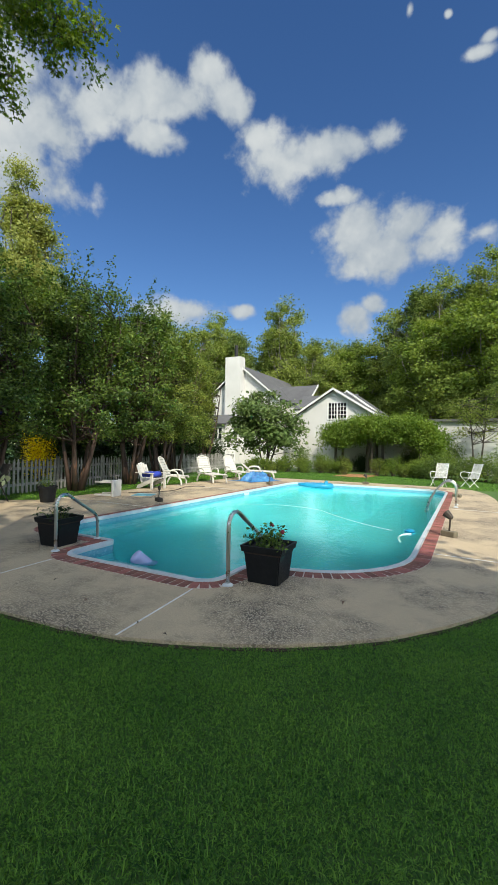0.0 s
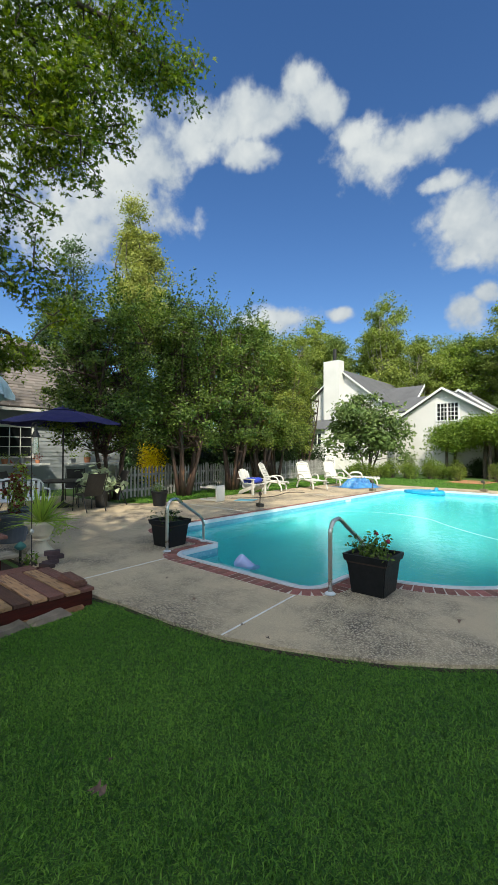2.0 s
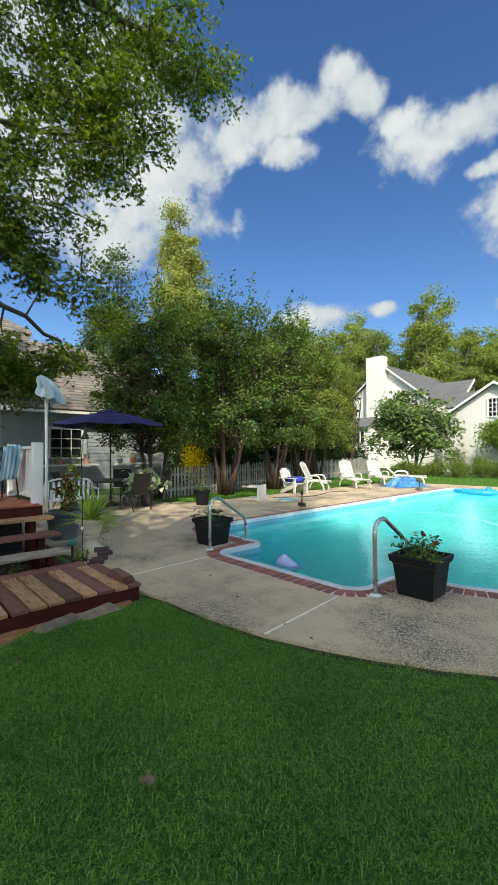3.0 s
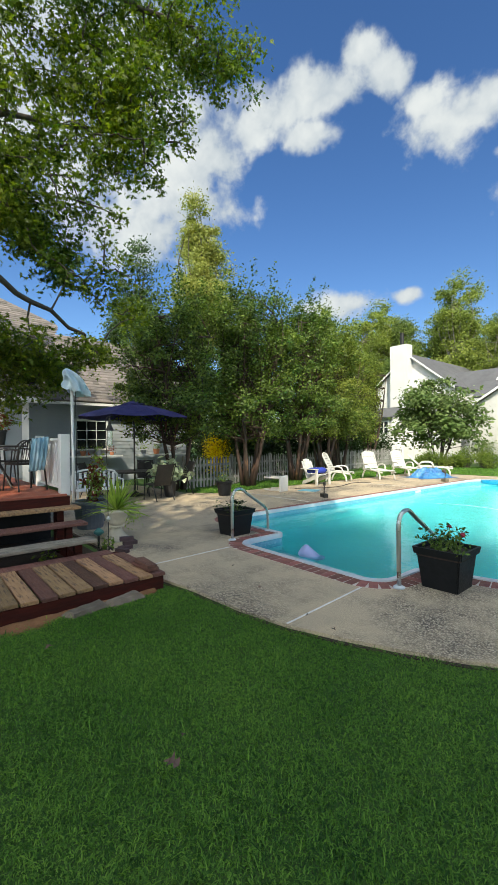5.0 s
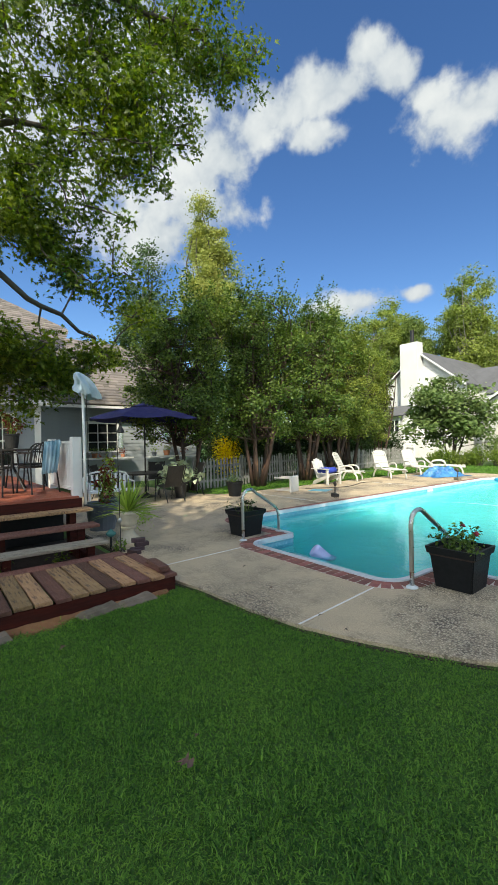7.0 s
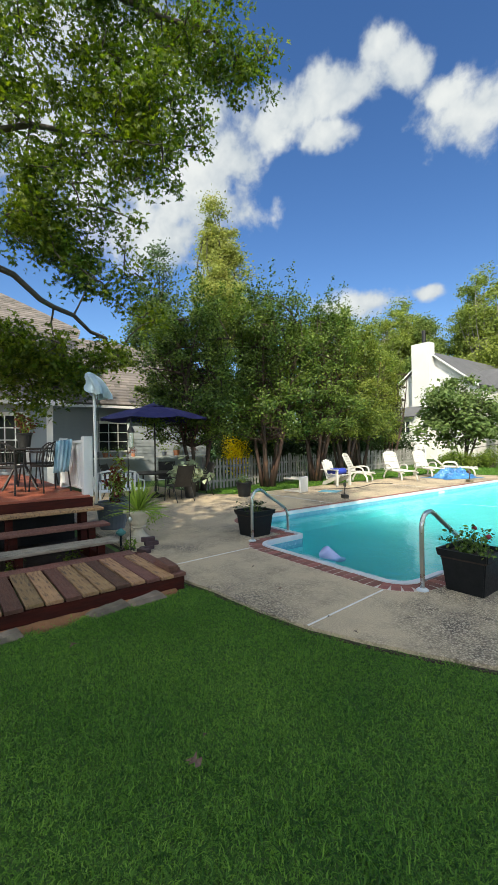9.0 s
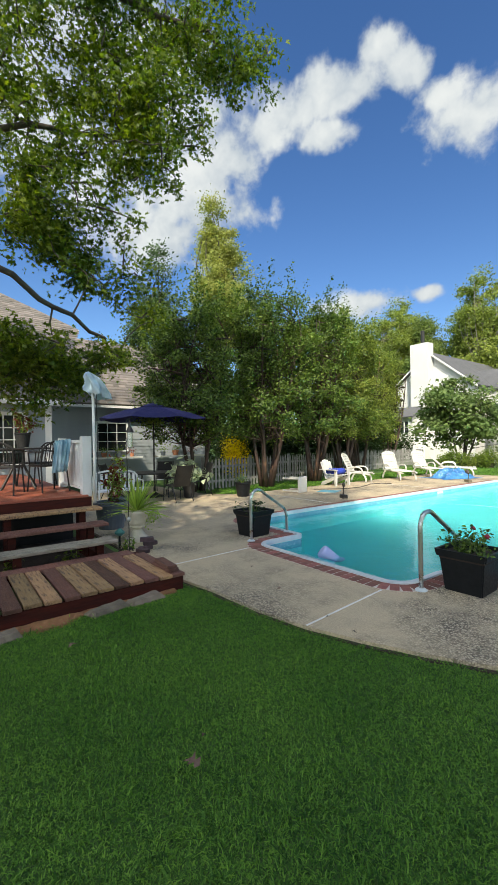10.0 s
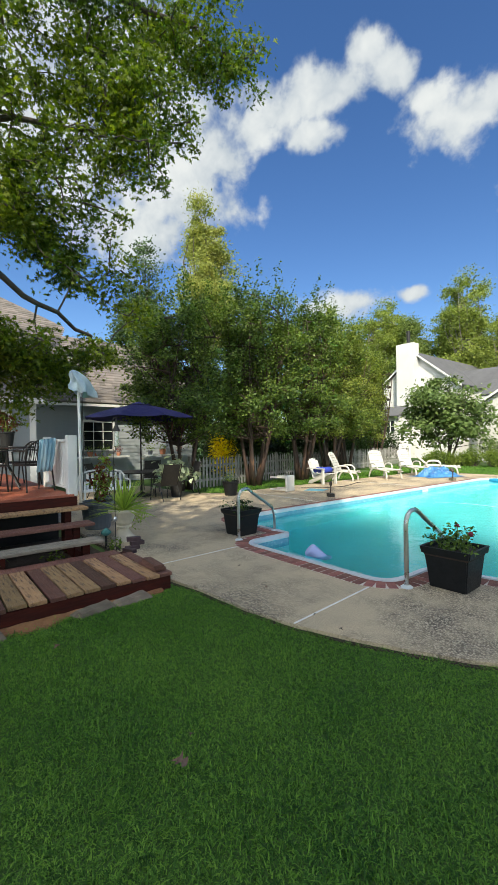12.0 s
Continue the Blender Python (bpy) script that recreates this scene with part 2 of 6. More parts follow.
M = dict(
    lawn=surface("lawn_soil", (0.062, 0.135, 0.02), (0.088, 0.17, 0.028), 0.7, 0.9, 0.5, 90, spots=(0.03, 0.045, 0.015), spot_scale=160),
    blade=surface("grass_blade", (0.075, 0.19, 0.024), (0.135, 0.275, 0.04), 1.1, 0.55, island=0.68, through_light=0.3, gloss=0.3),
    concrete=aggregate(),
    joint=surface("joint_caulk", (0.78, 0.76, 0.72), (0.66, 0.64, 0.6), 8, 0.7, 0.2, 90),
    brick=surface("coping_brick", (0.30, 0.115, 0.085), (0.23, 0.085, 0.07), 9, 0.8, 0.5, 110, rand=0.32, spots=(0.38, 0.2, 0.16), spot_scale=60, spot_share=0.25),
    mortar=surface("mortar", (0.66, 0.57, 0.50), (0.54, 0.46, 0.40), 12, 0.9, 0.4, 120),
    coping=surface("white_coping", (0.66, 0.70, 0.73), (0.56, 0.61, 0.65), 5, 0.35, 0.05, 40),
    liner=surface("pool_liner", (0.185, 0.70, 0.73), (0.15, 0.64, 0.68), 0.6, 0.4, 0.0, through_light=0),
    step=surface("pool_step", (0.72, 0.80, 0.84), (0.64, 0.74, 0.8), 3, 0.45),
    steel=surface("brushed_steel", (0.56, 0.55, 0.52), (0.54, 0.53, 0.50), 3, 0.3, metal=1.0),
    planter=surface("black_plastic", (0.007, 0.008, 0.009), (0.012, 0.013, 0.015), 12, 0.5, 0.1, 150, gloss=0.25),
    soil=surface("potting_soil", (0.035, 0.024, 0.016), (0.06, 0.04, 0.028), 25, 0.95, 0.8, 90),
    white=surface("white_paint", (0.78, 0.78, 0.76), (0.68, 0.68, 0.66), 2.0, 0.55, 0.15, 40),
    plastic=surface("white_resin", (0.62, 0.605, 0.57), (0.54, 0.52, 0.47), 3.0, 0.35, 0.05, 60),
    render=surface("white_masonry", (0.66, 0.65, 0.63), (0.58, 0.57, 0.55), 0.5, 0.8, 0.45, 14),
    siding=surface("grey_siding", (0.33, 0.36, 0.375), (0.27, 0.30, 0.32), 0.8, 0.6, 0.1, 30),
    roof=surface("dark_shingle", (0.12, 0.12, 0.125), (0.09, 0.09, 0.095), 1.0, 0.85, 0.6, 18, spots=(0.10, 0.10, 0.105), spot_scale=9),
    roof_tan=surface("tan_shingle", (0.20, 0.175, 0.155), (0.15, 0.13, 0.115), 1.0, 0.9, 0.6, 18, island=0.28, spots=(0.18, 0.16, 0.145), spot_scale=12),
    glass=surface("window_glass", (0.008, 0.01, 0.012), (0.012, 0.015, 0.018), 1, 0.12, gloss=0.3),
    fence=surface("weathered_white", (0.36, 0.35, 0.33), (0.20, 0.195, 0.18), 6, 0.8, 0.3, 60, rand=0.15),
    plank=surface("bare_plank", (0.43, 0.26, 0.125), (0.30, 0.17, 0.085), 4, 0.75, 0.5, 30, rand=0.35, stretch=(1, 7, 7), spots=(0.12, 0.07, 0.045), spot_scale=5, spot_share=0.42),
    weathered=surface("weathered_plank", (0.33, 0.29, 0.23), (0.20, 0.165, 0.125), 5, 0.8, 0.5, 30, rand=0.2, stretch=(7, 1, 7), spots=(0.11, 0.09, 0.07), spot_scale=6, spot_share=0.4),
    plank_dark=surface("stained_plank", (0.185, 0.09, 0.066), (0.105, 0.05, 0.04), 5, 0.6, 0.5, 30, rand=0.3, stretch=(1, 7, 7), spots=(0.24, 0.13, 0.08), spot_scale=5, spot_share=0.3, gloss=0.25),
    deck=surface("red_deck_stain", (0.36, 0.105, 0.055), (0.27, 0.075, 0.04), 3, 0.55, 0.3, 30, rand=0.12, stretch=(7, 1, 7)),
    fascia=surface("red_fascia", (0.075, 0.014, 0.009), (0.03, 0.01, 0.008), 3, 0.7, 0.3, 30, stretch=(7, 1, 7), gloss=0.15),
    iron=surface("black_iron", (0.018, 0.018, 0.018), (0.03, 0.028, 0.026), 20, 0.5, 0.2, 90, metal=0.3),
    navy=surface("navy_canvas", (0.018, 0.018, 0.10), (0.026, 0.026, 0.14), 2, 0.8, 0.15, 200, through_light=0.15),
    blue=surface("blue_tarp", (0.025, 0.10, 0.30), (0.08, 0.27, 0.50), 5, 0.35, 0.2, 40),
    towel=surface("blue_towel", (0.02, 0.04, 0.30), (0.03, 0.06, 0.42), 9, 0.9, 0.4, 150),
    cloth=surface("pale_blue_cloth", (0.52, 0.62, 0.68), (0.40, 0.50, 0.58), 7, 0.85, 0.2, 120),
    striped=surface("striped_towel", (0.46, 0.58, 0.66), (0.10, 0.27, 0.38), 16, 0.9, 0.3, 120, stretch=(1, 1, 0.06)),
    cloth_dark=surface("teal_stripe", (0.10, 0.28, 0.36), (0.14, 0.34, 0.42), 7, 0.85),
    floaty=surface("float_vinyl", (0.02, 0.24, 0.44), (0.03, 0.30, 0.52), 2, 0.3),
    ribs=surface("pale_ribbed_vinyl", (0.46, 0.48, 0.74), (0.40, 0.43, 0.70), 5, 0.5),
    hose=surface("white_hose", (0.7, 0.78, 0.8), (0.6, 0.7, 0.74), 8, 0.4),
    terracotta=surface("terracotta", (0.50, 0.22, 0.12), (0.42, 0.17, 0.09), 2, 0.9, 0.5, 30),
    urn=surface("cast_stone", (0.68, 0.61, 0.48), (0.54, 0.48, 0.38), 6, 0.85, 0.5, 60),
    stone=surface("edging_rock", (0.21, 0.17, 0.125), (0.14, 0.11, 0.08), 9, 0.9, 0.7, 40, rand=0.2),
    clay=surface("orange_clay", (0.36, 0.17, 0.07), (0.24, 0.11, 0.05), 6, 0.95, 0.9, 45, distance=0.03),
    old_brick=surface("weathered_brick", (0.085, 0.05, 0.055), (0.055, 0.035, 0.04), 14, 0.85, 0.5, 90, rand=0.25, spots=(0.16, 0.12, 0.12), spot_scale=50, spot_share=0.25),
    teal=surface("verdigris_cap", (0.04, 0.16, 0.15), (0.07, 0.22, 0.2), 12, 0.6, 0.3, 60),
    bluepot=surface("slate_glaze", (0.10, 0.12, 0.145), (0.14, 0.16, 0.185), 5, 0.4),
    bark=surface("grey_bark", (0.09, 0.075, 0.06), (0.055, 0.046, 0.037), 5, 0.9, 0.9, 14, stretch=(1, 1, 0.3), distance=0.03),
    bark_pale=surface("pale_grey_bark", (0.30, 0.27, 0.23), (0.19, 0.17, 0.145), 4, 0.9, 0.7, 10, stretch=(1, 1, 0.3), distance=0.03),
    bark_red=surface("peeling_red_bark", (0.075, 0.042, 0.03), (0.035, 0.025, 0.02), 4, 0.7, 0.5, 12, stretch=(1, 1, 0.25), distance=0.02, spots=(0.32, 0.16, 0.07), spot_scale=3, spot_share=0.32),
    oak=leaf_material("oak_leaf", (0.052, 0.10, 0.018), (0.15, 0.20, 0.028), 0.55, 0.4, island=0.55, gloss=0.3),
    myrtle=leaf_material("myrtle_leaf", (0.056, 0.106, 0.023), (0.145, 0.205, 0.042), 0.37, 0.42, island=0.65, gloss=0.28),
    myrtle_light=leaf_material("yellowing_leaf", (0.105, 0.165, 0.034), (0.225, 0.26, 0.056), 0.4, 0.42, island=0.6, gloss=0.28),
    poplar=leaf_material("poplar_leaf", (0.23, 0.27, 0.075), (0.33, 0.34, 0.10), 0.4),
    pine=leaf_material("pine_needle", (0.11, 0.16, 0.08), (0.08, 0.125, 0.055), 0.25),
    forest=leaf_material("forest_leaf", (0.175, 0.235, 0.06), (0.27, 0.315, 0.08), 0.46, scale=0.25, island=0.45),
    forest_dark=leaf_material("dark_forest_leaf", (0.12, 0.18, 0.055), (0.185, 0.24, 0.07), 0.4, scale=0.25, island=0.45),
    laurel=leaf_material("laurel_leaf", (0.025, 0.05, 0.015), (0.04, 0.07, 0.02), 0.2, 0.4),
    spike=leaf_material("spiky_leaf", (0.24, 0.34, 0.06), (0.36, 0.46, 0.11), 0.4),
    vine=leaf_material("vine_leaf", (0.115, 0.19, 0.032), (0.18, 0.25, 0.045), 0.38),
    magnolia=leaf_material("broad_leaf", (0.11, 0.175, 0.055), (0.175, 0.23, 0.08), 0.32, 0.35),
    shrub=leaf_material("shrub_leaf", (0.15, 0.225, 0.042), (0.215, 0.275, 0.06), 0.42, island=0.45),
    yellow=leaf_material("golden_leaf", (0.86, 0.66, 0.02), (0.90, 0.74, 0.05), 0.5),
    pale=leaf_material("pale_leaf", (0.28, 0.33, 0.20), (0.36, 0.40, 0.26), 0.3),
    hosta=leaf_material("white_edged_leaf", (0.50, 0.55, 0.40), (0.34, 0.42, 0.26), 0.35),
    red_leaf=leaf_material("red_leaf", (0.13, 0.025, 0.022), (0.21, 0.08, 0.04), 0.3),
    dead=surface("dead_leaf", (0.15, 0.085, 0.06), (0.21, 0.13, 0.09), 30, 0.8, island=0.3),
    petal=surface("dark_red_petal", (0.20, 0.008, 0.02), (0.28, 0.015, 0.03), 20, 0.6),
    brass=surface("lamp_bronze", (0.05, 0.04, 0.035), (0.08, 0.065, 0.05), 15, 0.5, metal=0.4),
    rust=surface("lamp_stone", (0.20, 0.175, 0.115), (0.13, 0.11, 0.075), 15, 0.8, 0.4, 60),
)


def water_material():
    m = bpy.data.materials.new("pool_water")
    m.use_nodes = True
    nodes, links = m.node_tree.nodes, m.node_tree.links
    nodes.clear()
    out, glass = nodes.new("ShaderNodeOutputMaterial"), nodes.new("ShaderNodeBsdfGlass")
    glass.inputs["Color"].default_value = (0.72, 0.96, 0.97, 1)
    glass.inputs["Roughness"].default_value, glass.inputs["IOR"].default_value = 0.0, 1.33
    coord, b = nodes.new("ShaderNodeTexCoord"), nodes.new("ShaderNodeBump")
    n1, n2 = nodes.new("ShaderNodeTexNoise"), nodes.new("ShaderNodeTexNoise")
    for n, s in ((n1, 3.2), (n2, 11.0)):
        n.inputs["Scale"].default_value, n.inputs["Detail"].default_value = s, 2.0
        n.inputs["Distortion"].default_value = 0.6
        links.new(coord.outputs["Object"], n.inputs[0])
    add = nodes.new("ShaderNodeMath")
    add.operation = "MULTIPLY_ADD"
    links.new(n2.outputs[0], add.inputs[0])
    add.inputs[1].default_value = 0.25
    links.new(n1.outputs[0], add.inputs[2])
    b.inputs["Strength"].default_value, b.inputs["Distance"].default_value = 0.35, 0.03
    links.new(add.outputs[0], b.inputs["Height"])
    links.new(b.outputs[0], glass.inputs["Normal"])
    links.new(glass.outputs[0], out.inputs[0])
    return m


M["water"] = water_material()
# light spreads sideways through the cloudy water before it leaves the liner
milky = M["liner"].node_tree.nodes["Principled BSDF"]
milky.subsurface_method = "BURLEY"
milky.inputs["Subsurface Weight"].default_value, milky.inputs["Subsurface Scale"].default_value = 1.0, 2.6
milky.inputs["Subsurface Radius"].default_value = (0.5, 0.9, 1.0)


# ---- building blocks ----
def thing(name, place, label, category, group="", turn=0.0, kind=""):
    ob = new(name)
    ob.empty_display_size = 0.2
    ob.location, ob.rotation_euler = place, (0, 0, radians(turn))
    return tagged(ob, label, category, group, kind)


def link_mesh(name, bm, material, smooth=False):
    me = bpy.data.meshes.new(name)
    bmesh.ops.recalc_face_normals(bm, faces=bm.faces)
    bm.to_mesh(me)
    bm.free()
    me.materials.append(material)
    if smooth:
        me.polygons.foreach_set("use_smooth", [True] * len(me.polygons))
    return new(name, me)


def part(name, bm, material, parent, label="", smooth=False):
    ob = link_mesh(name, bm, material, smooth)
    ob.parent = parent
    return tagged(ob, label) if label else ob


def piece(name, me, parent, m):
    """One of many alike pieces: an object of its own on a shared mesh."""
    ob = new(name, me)
    ob.parent = parent
    ob.matrix_basis = m
    return ob


def box(bm, x0, x1, y0, y1, z0, z1, bevel=0.0):
    m = Matrix.Translation(((x0 + x1) / 2, (y0 + y1) / 2, (z0 + z1) / 2)) @ Matrix.Diagonal((x1 - x0, y1 - y0, z1 - z0, 1))
    made = bmesh.ops.create_cube(bm, size=1, matrix=m)
    if bevel:
        edges = {e for v in made["verts"] for e in v.link_edges}
        bmesh.ops.bevel(bm, geom=list(edges), offset=bevel, segments=1, affect="EDGES")
    return bm


def a_box(x0, x1, y0, y1, z0, z1, bevel=0.0):
    return box(bmesh.new(), x0, x1, y0, y1, z0, z1, bevel)


def tube(bm, points, radii, sides=8, cap=True):
    """A round bar along points; radii: one number or one a point."""
    pts = [Vector(p) for p in points]
    if isinstance(radii, (int, float)):
        radii = [radii] * len(pts)
    rings, side = [], None
    for i, p in enumerate(pts):
        d = (pts[min(i + 1, len(pts) - 1)] - pts[max(i - 1, 0)]).normalized()
        if side is None:
            side = d.orthogonal().normalized()
        side = (side - d * side.dot(d)).normalized()
        up = d.cross(side)
        rings.append([bm.verts.new(p + (side * math.cos(a) + up * math.sin(a)) * radii[i]) for a in (2 * math.pi * k / sides for k in range(sides))])
    for a, b in zip(rings, rings[1:]):
        for k in range(sides):
            bm.faces.new((a[k], a[(k + 1) % sides], b[(k + 1) % sides], b[k]))
    if cap:
        bm.faces.new(rings[0][::-1])
        bm.faces.new(rings[-1])
    return bm


def a_tube(points, radii, sides=8):
    return tube(bmesh.new(), points, radii, sides)


def lathe(bm, profile, sides=20, centre=(0, 0, 0), wobble=None):
    cx, cy, cz = centre
    rings = []
    for r, z in profile:
        rings.append([bm.verts.new((cx + r * math.cos(2 * math.pi * k / sides) * (wobble(k, sides) if wobble else 1),
                                    cy + r * math.sin(2 * math.pi * k / sides) * (wobble(k, sides) if wobble else 1), cz + z)) for k in range(sides)])
    for a, b in zip(rings, rings[1:]):
        for k in range(sides):
            bm.faces.new((a[k], a[(k + 1) % sides], b[(k + 1) % sides], b[k]))
    bm.faces.new(rings[0][::-1])
    bm.faces.new(rings[-1])
    return bm


def prism(outline, z0, z1, holes=()):
    """A slab with an outline and holes."""
    bm = bmesh.new()
    for loop in (outline, *holes):
        vs = [bm.verts.new((x, y, z1)) for x, y in loop]
        for a, b in zip(vs, vs[1:] + vs[:1]):
            bm.edges.new((a, b))
    bmesh.ops.triangle_fill(bm, use_beauty=True, edges=bm.edges[:], normal=(0, 0, 1))
    top = bm.faces[:]
    made = bmesh.ops.extrude_face_region(bm, geom=top)
    for g in made["geom"]:
        if isinstance(g, bmesh.types.BMVert):
            g.co.z = z0
    return bm


def sheet(bm, corners, thick):
    """A flat panel of some thickness; corners in order."""
    vs = [Vector(c) for c in corners]
    n = (vs[1] - vs[0]).cross(vs[2] - vs[0]).normalized() * thick
    a, b = [bm.verts.new(v) for v in vs], [bm.verts.new(v - n) for v in vs]
    bm.faces.new(a)
    bm.faces.new(b[::-1])
    for i in range(len(vs)):
        j = (i + 1) % len(vs)
        bm.faces.new((a[j], a[i], b[i], b[j]))
    return bm


def arc(p0, p1, p2, n=6):
    """Points on a quadratic curve."""
    p0, p1, p2 = Vector(p0), Vector(p1), Vector(p2)
    return [p0 * (1 - t) ** 2 + p1 * 2 * t * (1 - t) + p2 * t * t for t in (i / n for i in range(n + 1))]


def rounded(corners, n=8):
    """An outline from (x, y, radius) corners."""
    out = []
    for i, (x, y, r) in enumerate(corners):
        p = Vector((x, y))
        a, b = Vector(corners[i - 1][:2]) - p, Vector(corners[(i + 1) % len(corners)][:2]) - p
        if r <= 0:
            out.append((x, y))
            continue
        out += [(q.x, q.y) for q in arc((*(p + a.normalized() * r), 0), (x, y, 0), (*(p + b.normalized() * r), 0), n)] if r < 0.6 else circle_corner(p, a, b, r, n)
    return out


def circle_corner(p, a, b, r, n):
    a, b = a.normalized(), b.normalized()
    c = p + (a + b) * r
    return [tuple(c - (b * math.cos(t) + a * math.sin(t)) * r) for t in (math.pi / 2 * i / n for i in range(n + 1))]


def offset_loop(loop, d):
    """The loop moved outwards by d; the loop runs counter-clockwise."""
    out, n = [], len(loop)
    for i in range(n):
        p, q, r = Vector(loop[i - 1]), Vector(loop[i]), Vector(loop[(i + 1) % n])
        t = ((q - p).normalized() + (r - q).normalized())
        t = t.normalized() if t.length > 1e-6 else (r - q).normalized()
        out.append((q.x + t.y * d, q.y - t.x * d))
    return out


# ---- foliage ----
LEAF = dict(
    plain=([(0, 0, 0), (0.45, 0.28, 0.05), (1, 0, -0.04), (0.45, -0.28, 0.05)], [(0, 1, 2, 3)]),
    lance=([(0, 0, 0), (0.4, 0.14, 0.03), (1, 0, -0.08), (0.4, -0.14, 0.03)], [(0, 1, 2, 3)]),
    oak=([(0, 0, 0), (0.3, 0.07, 0.02), (0.5, 0.4, 0.05), (0.52, 0.12, 0.02), (1, 0, -0.1), (0.52, -0.12, 0.02), (0.5, -0.4, 0.05), (0.3, -0.07, 0.02), (0.12, 0.3, -0.03), (0.12, -0.3, -0.03)],
         [(0, 1, 7), (1, 2, 3), (1, 3, 5, 7), (5, 6, 7), (3, 4, 5), (0, 8, 1), (0, 7, 9)]),
    broad=([(0, 0, 0), (0.25, 0.2, 0.08), (0.55, 0.25, 0.1), (0.82, 0.14, 0.02), (1, 0, -0.1), (0.82, -0.14, 0.02), (0.55, -0.25, 0.1), (0.25, -0.2, 0.08), (0.5, 0, 0.03)],
           [(0, 8, 2, 1), (8, 4, 3, 2), (0, 7, 6, 8), (8, 6, 5, 4)]),
    chip=([(0, 0, 0), (0.9, 0.34, 0.04), (0.75, -0.36, 0)], [(0, 1, 2)]),
    tuft=([(0, 0, 0), (0.6, 0.22, 0.1), (1, 0.1, 0), (0.7, 0, 0.05), (1, -0.15, -0.1), (0.5, -0.25, 0)], [(0, 1, 2, 3), (0, 3, 4, 5)]),
)


def leaf_cloud(name, centres, size, kind, material, parent, rng, droop=0.25, spread=0.35, outward=None):
    """Many leaves as one mesh: each a few faces with a turn and a size of its own."""
    verts, faces = LEAF[kind]
    t = np.array(verts, float)
    n, k = len(centres), len(t)
    out = rng.normal(size=(n, 3))
    out[:, 2] = out[:, 2] * 0.6 - droop
    out /= np.linalg.norm(out, axis=1)[:, None]
    up = rng.normal(size=(n, 3)) * spread * 2 + np.array((0, 0, 1.0))
    if outward is not None:
        up = up * 0.7 + outward
    side = np.cross(up, out)
    side /= np.linalg.norm(side, axis=1)[:, None] + 1e-9
    nrm = np.cross(out, side)
    s = (size * rng.uniform(0.65, 1.25, n))[:, None, None]
    co = centres[:, None, :] + s * (t[None, :, :1] * out[:, None] + t[None, :, 1:2] * side[:, None] + t[None, :, 2:] * nrm[:, None])
    me = bpy.data.meshes.new(name)
    me.vertices.add(n * k)
    me.vertices.foreach_set("co", co.astype(np.float32).ravel())
    loops = np.concatenate([np.array(f) for f in faces])
    per = len(loops)
    me.loops.add(n * per)
    me.loops.foreach_set("vertex_index", (np.arange(n)[:, None] * k + loops[None]).astype(np.int32).ravel())
    starts = np.concatenate([[0], np.cumsum([len(f) for f in faces])[:-1]])
    me.polygons.add(n * len(faces))
    me.polygons.foreach_set("loop_start", (np.arange(n)[:, None] * per + starts[None]).astype(np.int32).ravel())
    me.update(calc_edges=True)
    me.materials.append(material)
    ob = new(name, me)
    ob.parent = parent
    return ob


def in_ball(rng, n):
    p = rng.normal(size=(n, 3))
    p /= np.linalg.norm(p, axis=1)[:, None]
    return p * rng.uniform(0, 1, n)[:, None] ** 0.42


def bent(rng, a, b, n=5, bend=0.12):
    """A bending line from a to b."""
    a, b = np.array(a, float), np.array(b, float)
    length = np.linalg.norm(b - a)
    mid = rng.normal(size=3) * bend * length
    return [a + (b - a) * t + mid * math.sin(math.pi * t) for t in np.linspace(0, 1, n)]


